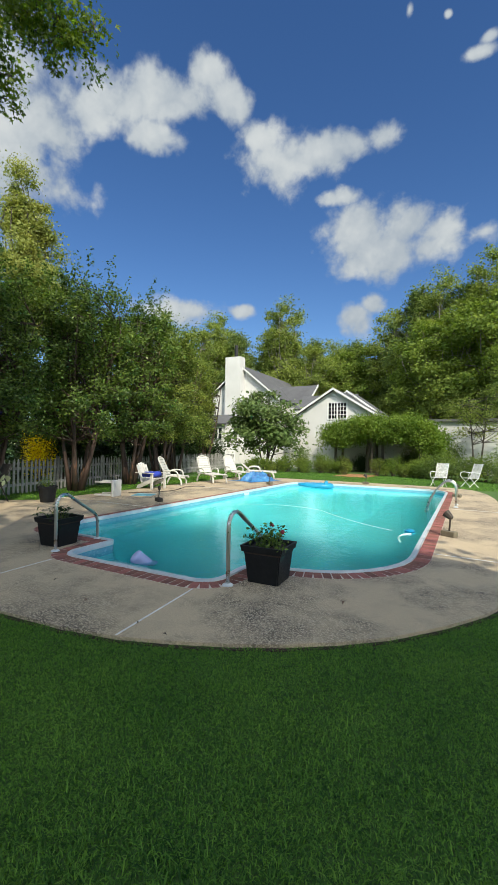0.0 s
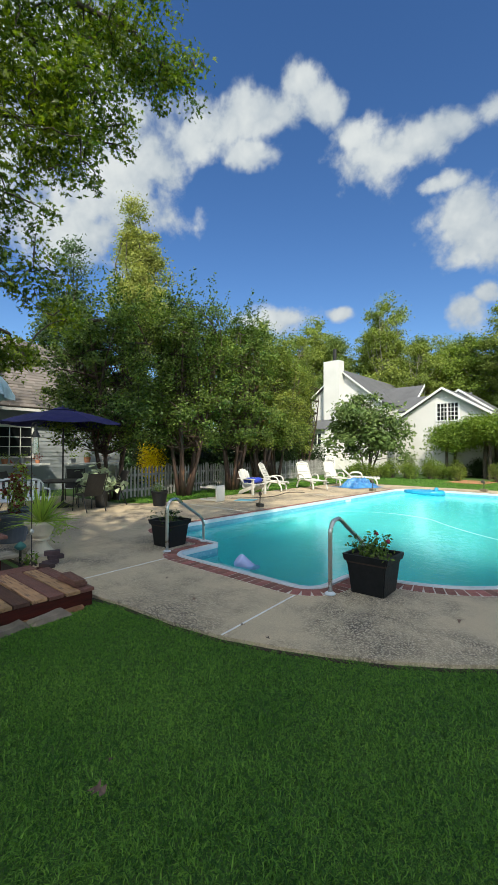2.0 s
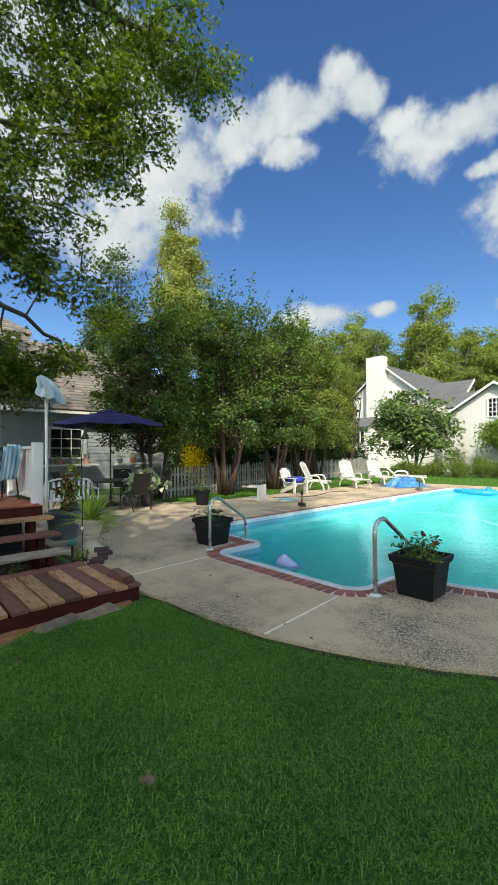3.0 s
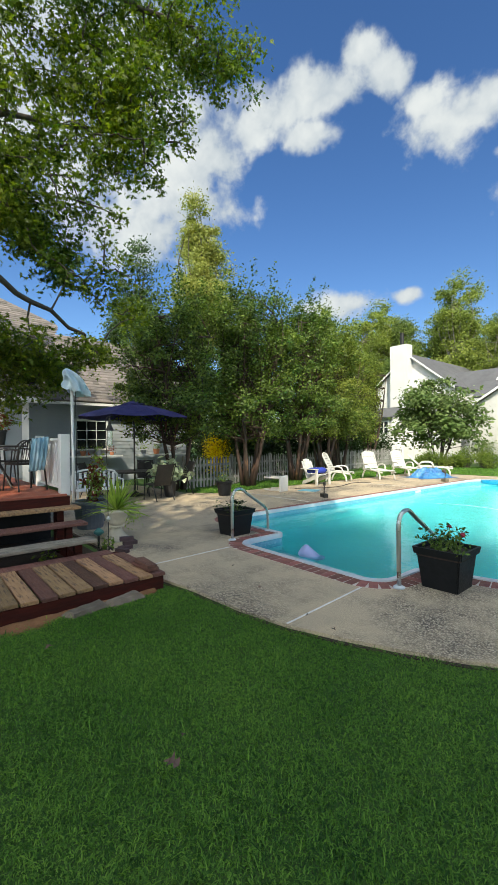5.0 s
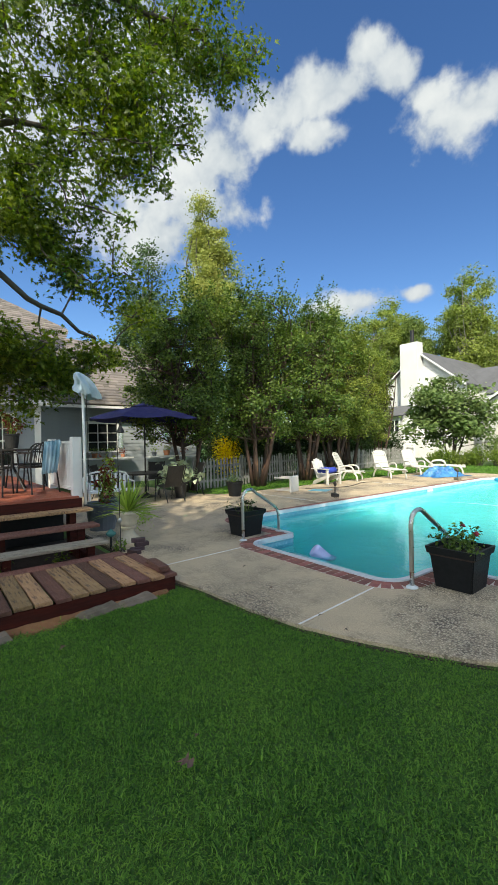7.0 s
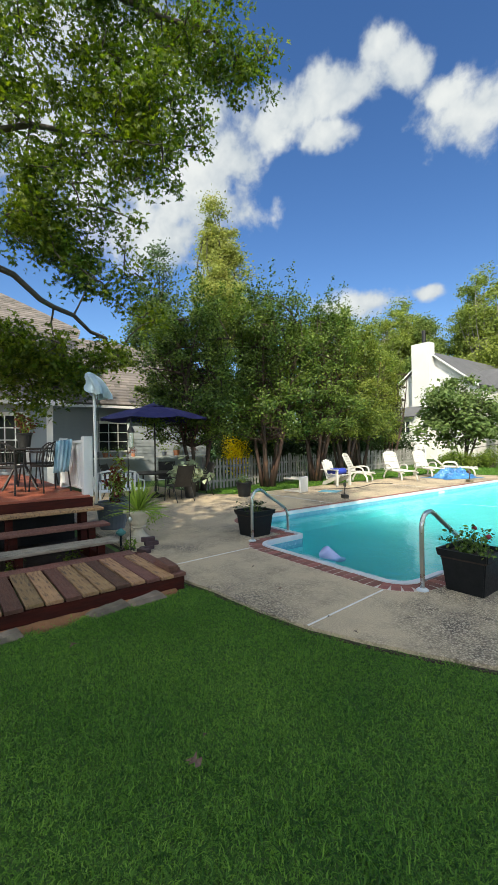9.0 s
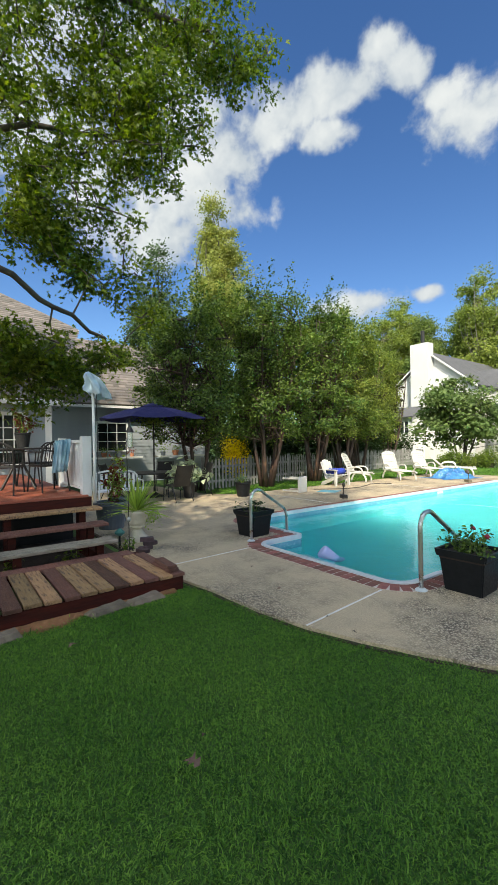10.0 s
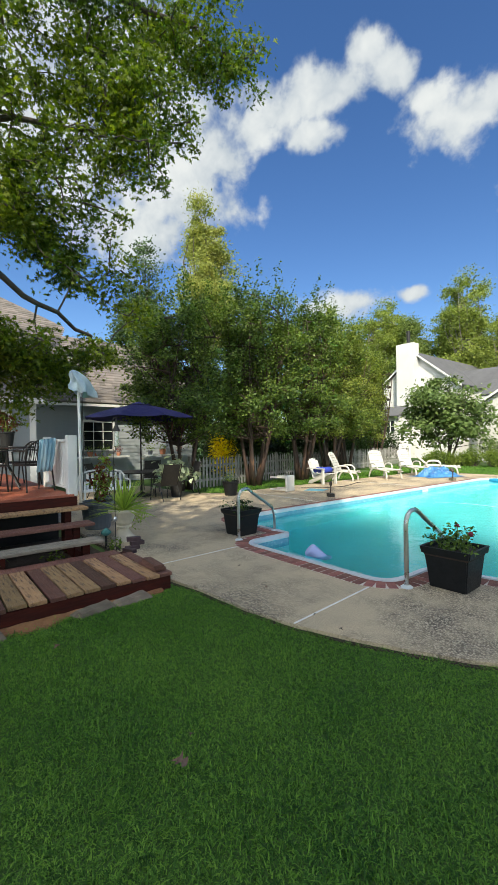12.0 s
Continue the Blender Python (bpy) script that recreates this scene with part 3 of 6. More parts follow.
def tree(name, base, label, category, height, blobs, leaf, size, count, bark, material, seed, trunks=1, trunk_r=0.2, clump=0.7, clumps=60,
         group="", lean=0.0, fork=0.35, sprays=0, limb_r=0.3):
    """A tapered trunk with limbs and a crown of many leaves in uneven clumps. blobs: ovals (x, y, z, rx, ry, rz) over the base that the crown fills."""
    rng = np.random.default_rng(seed)
    root = thing(name, base, label, category, group)
    blob = np.array(blobs, float)
    vol = blob[:, 3] * blob[:, 4] * blob[:, 5]
    pick = rng.choice(len(blob), clumps, p=vol / vol.sum())
    mids = blob[pick, :3] + in_ball(rng, clumps) * blob[pick, 3:]
    wood = bmesh.new()
    tops = []
    for i in range(trunks):
        a = 2 * math.pi * i / trunks + rng.uniform(0, 0.8)
        foot = np.array((math.cos(a), math.sin(a), 0)) * (0.0 if trunks == 1 else trunk_r * 1.6)
        top = np.array((math.cos(a) * lean, math.sin(a) * lean, height * rng.uniform(0.72, 0.85)))
        line = bent(rng, foot, top, 8, 0.03)
        r = trunk_r * (1 if trunks == 1 else rng.uniform(0.6, 0.9))
        tube(wood, line, [r * (1.25 if j == 0 else 1 - 0.88 * (j / 7)) for j in range(8)], 9)
        tops.append(line)
    for c in mids:
        line = tops[rng.integers(len(tops))]
        hi = [p for p in line if fork * height < p[2] < c[2] + 0.2] or [line[3]]
        start = hi[rng.integers(len(hi))] if rng.random() < 0.6 else hi[-1]
        reach = np.linalg.norm(c - start)
        r = min(trunk_r * limb_r, 0.012 + 0.011 * reach)
        tube(wood, bent(rng, start, c, 5, 0.08), [r, r * 0.8, r * 0.6, r * 0.4, 0.006], 5, cap=False)
    part("trunk", wood, bark, root, smooth=True)
    share = rng.choice(clumps, count)
    radii = clump * rng.uniform(0.55, 1.25, clumps)
    pts = mids[share] + rng.normal(size=(count, 3)) * 0.52 * radii[share][:, None] * np.array((1, 1, 0.7))
    middle = blob[:, :3].mean(0)
    out = (pts - mids[share]) / radii[share][:, None] + (mids[share] - middle) / (np.abs(mids - middle).max(0) + 0.1)
    out /= np.linalg.norm(out, axis=1)[:, None] + 1e-6
    if sprays:
        extra = []
        for c in mids[np.argsort(mids[:, 2])[-clumps // 3:]][rng.choice(clumps // 3, sprays)]:
            tip = c + np.array((rng.normal() * 0.28, rng.normal() * 0.28, rng.uniform(0.9, 1.7)))
            extra.append(c + (tip - c) * rng.uniform(0, 1, 60)[:, None] + rng.normal(size=(60, 3)) * 0.055)
        pts = np.vstack([pts, *extra])
        out = np.vstack([out, np.zeros((sprays * 60, 3))])
    out = out[pts[:, 2] > 0.1]
    pts = pts[pts[:, 2] > 0.1]
    leaf_cloud("crown", pts, size, leaf, material, root, rng, outward=out)
    return root


def bush(name, base, label, category, rx, ry, rz, count, size, leaf, material, seed, group="", stem=None):
    """A low shrub: stems from the ground and leaves in clumps."""
    rng = np.random.default_rng(seed)
    root = thing(name, base, label, category, group)
    mids = np.array((0, 0, rz * 0.9)) + in_ball(rng, 14) * np.array((rx * 0.75, ry * 0.75, rz * 0.7))
    wood = bmesh.new()
    for c in mids:
        tube(wood, bent(rng, (rng.normal() * 0.08, rng.normal() * 0.08, 0), c, 4, 0.1), [0.014, 0.011, 0.008, 0.004], 4, cap=False)
    part("stem_clump", wood, stem or M["bark"], root)
    share = rng.choice(14, count)
    r = np.array((rx, ry, rz)) * 0.5
    pts = mids[share] + in_ball(rng, count) * r
    pts[:, 2] = np.abs(pts[:, 2]) + 0.02
    away = (pts - np.array((0, 0, rz * 0.5))) / np.array((rx, ry, rz))
    leaf_cloud("foliage", pts, size, leaf, material, root, rng, outward=away / (np.linalg.norm(away, axis=1)[:, None] + 1e-6))
    return root


# ---- ground, pavement and pool ----
POOL = rounded([(-0.72, 4.9, 1.5), (-0.72, 17.5, 0.9), (-6.87, 17.5, 0.9), (-6.87, 4.9, 0.45), (-5.02, 4.9, 0.1), (-5.02, 3.95, 0.28),
                (-2.55, 3.95, 0.32), (-2.55, 4.9, 0.3)], 9)
DECK = [(-4.3, 2.2), (-3.79, 2.29), (-3.05, 2.34), (-2.5, 2.44), (-2.06, 2.6), (-1.65, 2.78), (-1.26, 2.99), (-0.89, 3.25), (-0.52, 3.57),
        (-0.12, 4.06), (0.2, 4.55), (0.55, 5.3), (0.78, 6.3), (0.88, 7.5), (0.88, 13.5), (0.8, 15.6), (0.6, 17.2), (0.15, 18.5), (-0.7, 19.1), (-2.0, 19.25),
        (-10.4, 19.25), (-10.4, 7.4), (-11.2, 6.7), (-14.6, 6.6), (-14.6, 2.2)]
WATER_Z = -0.13


def build_ground():
    bm = bmesh.new()
    for loop in ([(-700, -500), (700, -500), (700, 900), (-700, 900)], offset_loop(POOL, 0.4)):
        vs = [bm.verts.new((x, y, -0.04)) for x, y in loop]
        for a, b in zip(vs, vs[1:] + vs[:1]):
            bm.edges.new((a, b))
    bmesh.ops.triangle_fill(bm, use_beauty=True, edges=bm.edges[:], normal=(0, 0, 1))
    ob = link_mesh("ground", bm, M["lawn"])
    tagged(ob, "mown green lawn with bare soil between the blades", "lawn", kind="structure")


def build_pavement():
    ob = link_mesh("pavement", prism(offset_loop(DECK, -0.04), -0.16, 0.0, [offset_loop(POOL, 0.265)]), M["concrete"])
    tagged(ob, "weathered exposed-aggregate concrete pool deck", "pavement", kind="structure")
    for x0, y0, x1, y1 in ((-4.92, 3.68, -4.86, 2.25), (-2.63, 3.7, -2.52, 2.49), (-0.42, 6.78, 0.8, 6.72), (-0.42, 12.2, 0.85, 12.2), (-7.15, 8.0, -10.3, 8.0), (-7.15, 13.0, -10.3, 13.0)):
        d = Vector((x1 - x0, y1 - y0)).normalized() * 0.0095
        bm = prism([(x0 - d.y, y0 + d.x), (x1 - d.y, y1 + d.x), (x1 + d.y, y1 - d.x), (x0 + d.y, y0 - d.x)], -0.02, 0.004)
        part("joint", bm, M["joint"], ob, "pale caulked expansion joint")
    return ob


def ring_at(loop, d0, d1, z0, z1):
    """A band between two offsets of a loop."""
    bm = bmesh.new()
    a, b = offset_loop(loop, d0), offset_loop(loop, d1)
    rows = [[bm.verts.new((x, y, z)) for x, y in l] for l, z in ((a, z1), (b, z1), (b, z0), (a, z0))]
    n = len(loop)
    for i in range(n):
        j = (i + 1) % n
        for p, q in zip(rows, rows[1:] + rows[:1]):
            bm.faces.new((p[i], p[j], q[j], q[i]))
    return bm


def build_pool():
    root = thing("swimming_pool", (0, 0, 0), "long swimming pool with turquoise water and red brick coping", "pool")
    # basin: walls and a sloping floor
    bm = bmesh.new()
    def depth(y):
        return -1.0 - 0.45 * min(max((y - 9) / 5, 0), 1)
    rows = [[bm.verts.new((x, y, z)) for x, y in POOL] for z in (0.0, -0.36)]
    low = [bm.verts.new((x, y, depth(y))) for x, y in offset_loop([(min(max(x, -6.35), -2.4), min(max(y, 5.0), 16.8)) for x, y in offset_loop(POOL, -0.05)], 0.0)]
    n = len(POOL)
    for a, b in zip(rows + [low], (rows + [low])[1:]):
        for i in range(n):
            j = (i + 1) % n
            bm.faces.new((a[i], a[j], b[j], b[i]))
    bmesh.ops.remove_doubles(bm, verts=low, dist=0.002)
    edges = [e for e in bm.edges if len(e.link_faces) == 1 and e.verts[0].co.z < -0.8 and e.verts[1].co.z < -0.8]
    bmesh.ops.triangle_fill(bm, use_beauty=True, edges=edges, normal=(0, 0, 1))
    part("basin", bm, M["liner"], root)
    # inner steps of the alcove
    for k in range(3):
        bm = bmesh.new()
        y0, y1 = 3.97, 4.3 + 0.3 * k
        box(bm, -5.0, -2.57, y0, y1, -0.99, -0.34 - 0.21 * k, 0.02)
        part("pool_step", bm, M["step"], root, "pale moulded underwater step")
    part("tile_band", ring_at(POOL, -0.004, -0.012, -0.33, -0.06), tile_band(), root, "patterned blue waterline band")
    part("coping_edge", ring_at(POOL, -0.015, 0.053, -0.05, 0.02), M["coping"], root, "white rounded coping edge", smooth=False)
    part("mortar_bed", ring_at(POOL, 0.056, 0.268, -0.1, 0.001), M["mortar"], root)
    bm = bmesh.new()
    vs = [bm.verts.new((x, y, WATER_Z)) for x, y in offset_loop(POOL, -0.001)]
    for a, b in zip(vs, vs[1:] + vs[:1]):
        bm.edges.new((a, b))
    bmesh.ops.triangle_fill(bm, use_beauty=True, edges=bm.edges[:], normal=(0, 0, 1))
    for f in bm.faces:
        if f.normal.z < 0:
            f.normal_flip()
    me = bpy.data.meshes.new("water")
    bm.to_mesh(me)
    bm.free()
    me.materials.append(M["water"])
    w = new("water", me)
    w.visible_shadow = False
    tagged(w, "clear rippled turquoise pool water", "water", kind="structure")
    return root


def tile_band():
    m = surface("waterline_tile", (0.20, 0.46, 0.57), (0.16, 0.40, 0.53), 6, 0.25, spots=(0.32, 0.60, 0.69), spot_scale=14, spot_share=0.35)
    return m


def coping_bricks(root):
    """Header bricks round the pool, side by side along its edge."""
    loop = offset_loop(POOL, 0.164)
    pts = [Vector(p) for p in loop] + [Vector(loop[0])]
    lengths = [(b - a).length for a, b in zip(pts, pts[1:])]
    total = sum(lengths)
    count = int(total / 0.113)
    me = bpy.data.meshes.new("brick")
    bm = a_box(-0.049, 0.049, -0.1, 0.1, -0.055, 0.006, 0.003)
    bm.to_mesh(me)
    bm.free()
    me.materials.append(M["brick"])
    rest = bmesh.new()
    rng = random.Random(5)
    i, run, made = 0, 0.0, 0
    for k in range(count):
        s = (k + 0.5) * total / count
        while run + lengths[i] < s:
            run += lengths[i]
            i += 1
        d = (pts[i + 1] - pts[i]).normalized()
        p = pts[i] + d * (s - run)
        m = pose(p.x, p.y, rng.uniform(-0.002, 0.002), 0, 0, math.degrees(math.atan2(d.y, d.x)) + rng.uniform(-1.2, 1.2))
        if p.y < 9.2 and made < 298:
            piece("brick", me, root, m)
            made += 1
        else:
            bmesh.ops.create_cube(rest, size=1, matrix=m @ Matrix.Translation((0, 0, -0.025)) @ Matrix.Diagonal((0.1, 0.2, 0.06, 1)))
    far = part("far_coping_bricks", rest, surface("far_brick", (0.30, 0.115, 0.085), (0.23, 0.085, 0.07), 9, 0.8, 0.4, 110, island=0.3), root)
    tagged(far, kind="stuff")


build_ground()
pavement = build_pavement()
tagged(link_mesh("edge_soil", ring_at(DECK, -0.045, 0.005, -0.06, -0.03), M["soil"]), "dark brown strip along the edge of the concrete", "soil", kind="structure")
pool = build_pool()


def handrail(name, x, y, run, label, shear=0.0):
    root = thing(name, (x, y, 0), label, "handrail", "pool handrails")
    line = [(0, 0, 0), (0, 0, 0.3), (0, 0, 0.58)] + arc((0, 0, 0.62), (0, 0.0, 0.82), (0, run * 0.22, 0.80), 6) + \
        arc((0, run * 0.26, 0.785), (0, run * 0.3, 0.77), (0, run * 0.4, 0.705), 2) + arc((0, run * 0.84, 0.47), (0, run, 0.39), (0, run, 0.22), 6) + [(0, run, 0)]
    line = [(shear * p[1] / run, p[1], p[2]) for p in line]
    part("rail", a_tube(line, 0.024, 12), M["steel"], root, smooth=True)
    for p in (line[0], line[-1]):
        part("flange", lathe(bmesh.new(), [(0.062, 0.002), (0.062, 0.012), (0.045, 0.024), (0.028, 0.03)], 16, p), M["coping"], root, "white plastic base flange", smooth=True)
    return root


handrail("handrail", -2.36, 3.99, 0.86, "curved stainless-steel handrail beside a planter", 0.0)
handrail("handrail", -5.23, 3.97, 0.89, "curved stainless-steel handrail on brick coping", -0.14)


def ladder():
    root = thing("pool_ladder", (-0.3, 12.6, 0), "curved stainless-steel pool ladder reaching into the water", "ladder")
    for y in (0.0, 0.55):
        line = [(0, y, 0), (0, y, 0.45)] + arc((0, y, 0.5), (-0.02, y, 0.72), (-0.22, y, 0.70), 6) + arc((-0.26, y, 0.68), (-0.62, y, 0.42), (-0.74, y, -0.1), 6) + [(-0.74, y, -0.9)]
        part("rail", a_tube(line, 0.024, 10), M["steel"], root, smooth=True)
        part("flange", lathe(bmesh.new(), [(0.06, 0.002), (0.055, 0.02), (0.028, 0.03)], 14, (0, y, 0)), M["coping"], root, "white plastic base flange")
    for z in (-0.3, -0.6, -0.85):
        part("tread", a_box(-0.8, -0.69, 0, 0.55, z, z + 0.03, 0.006), M["plastic"], root)


ladder()


def planter(x, y, turn, label, seed, flowers):
    root = thing("planter", (x, y, 0), label, "planter", "square planters", turn)
    bm = bmesh.new()
    rows = []
    for h, z in ((0.185, 0), (0.222, 0.345), (0.222, 0.35), (0.246, 0.355), (0.258, 0.425), (0.232, 0.425), (0.222, 0.37)):
        rows.append([bm.verts.new((sx * h, sy * h, z)) for sx, sy in ((-1, -1), (1, -1), (1, 1), (-1, 1))])
    for a, b in zip(rows, rows[1:]):
        for k in range(4):
            bm.faces.new((a[k], a[(k + 1) % 4], b[(k + 1) % 4], b[k]))
    bm.faces.new(rows[0][::-1])
    bmesh.ops.bevel(bm, geom=[e for e in bm.edges if abs(e.verts[0].co.z - e.verts[1].co.z) > 0.05], offset=0.012, segments=2, affect="EDGES")
    part("pot", bm, M["planter"], root)
    part("soil", a_box(-0.222, 0.222, -0.222, 0.222, 0.33, 0.38), M["soil"], root)
    rng = np.random.default_rng(seed)
    stems = bmesh.new()
    mids = []
    for k in range(22 if flowers else 14):
        c = np.array((rng.normal() * 0.11, rng.normal() * 0.11, 0.43 + abs(rng.normal()) * (0.06 if flowers else 0.07)))
        mids.append(c)
        tube(stems, bent(rng, (c[0] * 0.5, c[1] * 0.5, 0.37), c, 4, 0.08), 0.004, 4, cap=False)
    tagged(part("stem_clump", stems, M["shrub"], root), kind="stuff")
    mids = np.array(mids)
    share = rng.choice(len(mids), 380 if flowers else 150)
    leaf_cloud("foliage", mids[share] + rng.normal(size=(len(share), 3)) * 0.04, 0.048, "broad", M["myrtle"] if flowers else M["laurel"], root, rng)
    for k in range(2 if flowers else 0):
        a = k * 1.3 + 0.4
        p = Vector((0.16 * math.cos(a), 0.13 * math.sin(a), 0.56 + 0.055 * (k % 3)))
        part("flower_stem", a_tube(bent(rng, (p.x * 0.5, p.y * 0.5, 0.42), p, 5, 0.08), 0.003, 5), M["shrub"], root)
        bm = bmesh.new()
        bmesh.ops.create_icosphere(bm, subdivisions=2, radius=0.026, matrix=Matrix.Translation(p) @ Matrix.Diagonal((1, 1, 0.75, 1)))
        for v in bm.verts:
            v.co += (v.co - p) * rng.uniform(-0.35, 0.45)
        part("flower", bm, M["petal"], root, "dark red blossom")
    return root


planter(-2.06, 4.42, 2, "black square plastic planter with red geraniums", 3, True)
planter(-5.6, 4.31, 5, "black square plastic planter with sparse drying plants", 4, False)


def deck_lamp(x, y, turn, label, base="rust"):
    root = thing("deck_lamp", (x, y, 0), label, "lamp", "deck lamps", turn)
    part("base", a_box(-0.13, 0.13, -0.07, 0.07, 0, 0.1, 0.008), M[base], root)
    part("stem", a_tube([(0, 0, 0.1), (0.01, 0, 0.2), (0.02, 0, 0.33)], 0.016), M["brass"], root)
    if base == "iron":
        ring = [(0.02 + 0.045 * math.cos(a), 0, 0.375 + 0.045 * math.sin(a)) for a in (2 * math.pi * k / 14 for k in range(15))]
        part("head", tube(bmesh.new(), ring, 0.028, 6, cap=False), M["brass"], root, "ring-shaped lamp head")
    else:
        bm = lathe(bmesh.new(), [(0.035, -0.07), (0.05, -0.05), (0.075, 0.05), (0.08, 0.07), (0.06, 0.07), (0.05, 0.045)], 8)
        bm.transform(Matrix.Translation((-0.01, 0, 0.37)) @ Matrix.Rotation(radians(-55), 4, "Y"))
        part("head", bm, M["brass"], root, "tilted conical spotlight head")
    return root


deck_lamp(-7.55, 8.95, -28, "low dark deck lamp on a black block", "iron")
first = deck_lamp(-7.3, 15.6, -28, "low dark deck lamp on a stone block")
for x, y, a in ((-4.0, 18.55, -15), (-0.3, 8.3, -30), (-0.34, 15.4, -20)):
    copy_thing(first, pose(x, y, 0, 0, 0, a))


# ---- timber stairs, platform and raised deck ----
def stairs():
    root = thing("timber_stairs", (0, 0, 0), "open timber stairs with mixed bare and dark-stained treads", "stairs")
    for x, z, m, y1 in ((-5.45, 0.30, "weathered", 1.92), (-5.87, 0.46, "plank_dark", 1.94), (-6.28, 0.63, "plank", 1.98)):
        part("tread", a_box(x - 0.29, x, -2.2, y1, z - 0.04, z, 0.006), M[m], root, {"plank": "bare wooden tread", "weathered": "grey weathered wooden tread"}.get(m, "dark-stained wooden tread"))
    for y in (-0.9, 0.75, 1.72):
        bm = bmesh.new()
        for x, z in ((-5.62, 0.26), (-6.03, 0.42), (-6.44, 0.59)):
            box(bm, x - 0.04, x + 0.05, y - 0.045, y + 0.045, -0.04, z)
        box(bm, -6.5, -5.5, y - 0.03, y + 0.03, -0.04, 0.12)
        part("stringer", bm, M["fascia"], root)


def platform():
    root = thing("step_platform", (0, 0, 0), "low step platform of mixed bare and dark planks", "platform")
    bm = bmesh.new()
    box(bm, -4.14, -4.10, -2.2, 2.16, -0.08, 0.105)
    box(bm, -5.42, -4.14, 2.12, 2.16, -0.08, 0.105)
    box(bm, -5.42, -5.38, -2.2, 2.12, -0.08, 0.105)
    part("frame", bm, M["fascia"], root, "dark red-stained frame boards")
    part("back_board", a_box(-5.44, -5.22, -2.2, 2.05, 0.107, 0.142, 0.004), M["plank_dark"], root)
    tone = "DBDBDBBDBBDBBDBDBBDB"
    rng = random.Random(8)
    y = 2.17
    for k in range(19):
        w = 0.145 * rng.uniform(0.94, 1.05)
        m = M["plank"] if tone[k] == "B" else M["plank_dark"]
        me = bpy.data.meshes.new("plank")
        bm = a_box(-0.555, 0.555, -w / 2, w / 2, 0, 0.036, 0.004)
        bm.to_mesh(me)
        bm.free()
        me.materials.append(m)
        out = rng.uniform(-0.02, 0.015)
        piece("plank", me, root, pose(-4.65 + out, y - w / 2, 0.107 + rng.uniform(0, 0.006), 0, 0, rng.uniform(-0.7, 0.7)))
        y -= w + rng.uniform(0.006, 0.028)
    # rough edging stones and bare clay along the front board
    for x, yy, half, a, seed in ((-4.02, 1.69, 0.19, 9, 1), (-4.0, 1.3, 0.2, 13, 2), (-3.95, 0.42, 0.13, 14, 3), (-4.0, -0.2, 0.2, -4, 4), (-3.98, -0.75, 0.2, 5, 5)):
        bm = bmesh.new()
        nx, ny = 5, 10
        rows = [[bm.verts.new(((i / nx - 0.5) * 0.17 + 0.012 * noise.noise(Vector((i, k, seed * 3.1))), (k / ny - 0.5) * 2 * half + 0.02 * noise.noise(Vector((i, k * 0.7, seed * 5.3))),
                                0.035 - (0.045 if i in (0, nx) or k in (0, ny) else 0) + 0.012 * noise.noise(Vector((i * 0.6, k * 0.5, seed * 7.7))))) for k in range(ny + 1)] for i in range(nx + 1)]
        for a0, b0 in zip(rows, rows[1:]):
            for k in range(ny):
                bm.faces.new((a0[k], b0[k], b0[k + 1], a0[k + 1]))
        ret = bmesh.ops.extrude_face_region(bm, geom=bm.faces[:])
        for v in ret["geom"]:
            if isinstance(v, bmesh.types.BMVert):
                v.co.z = -0.06
        bmesh.ops.recalc_face_normals(bm, faces=bm.faces[:])
        stone = link_mesh("edging_stone", bm, M["stone"])
        stone.location, stone.rotation_euler = (x, yy, -0.02), (0.02, 0.1, radians(a))
        tagged(stone, "rough grey-brown edging stone beside the platform", "stone", "edging stones")


def clay_strip():
    bm = bmesh.new()
    rows = []
    for k in range(41):
        y = 2.05 - 0.09 * k
        wide = 0.10 + 0.09 * noise.noise(Vector((0, y * 2.2, 3))) + (0.12 if 0.35 < y < 1.05 else 0)
        rows.append([bm.verts.new((-4.1 + max(0.04, wide) * u, y, -0.012 - 0.035 * u * u + 0.012 * noise.noise(Vector((u * 5, y * 9, 1))))) for u in (0, 0.25, 0.5, 0.75, 1.0)])
    for a, b in zip(rows, rows[1:]):
        for k in range(4):
            bm.faces.new((a[k], b[k], b[k + 1], a[k + 1]))
    tagged(link_mesh("bare_clay", bm, M["clay"], True), "bare orange clay along the platform's edge", "soil", kind="structure")


def corner_boards():
    for x, y, z, w, a in ((-4.36, 2.07, 0.15, 0.06, 3), (-4.33, 2.06, 0.19, 0.055, -4)):
        ob = link_mesh("loose_board_end", a_box(-0.2, 0.2, -w, w, 0, 0.038, 0.004), M["plank_dark"])
        ob.location, ob.rotation_euler = (x, y, z), (0, 0, radians(a))
        tagged(ob, "short dark board end stacked on the platform", "board", "loose board ends")


DECK_Z = 0.80


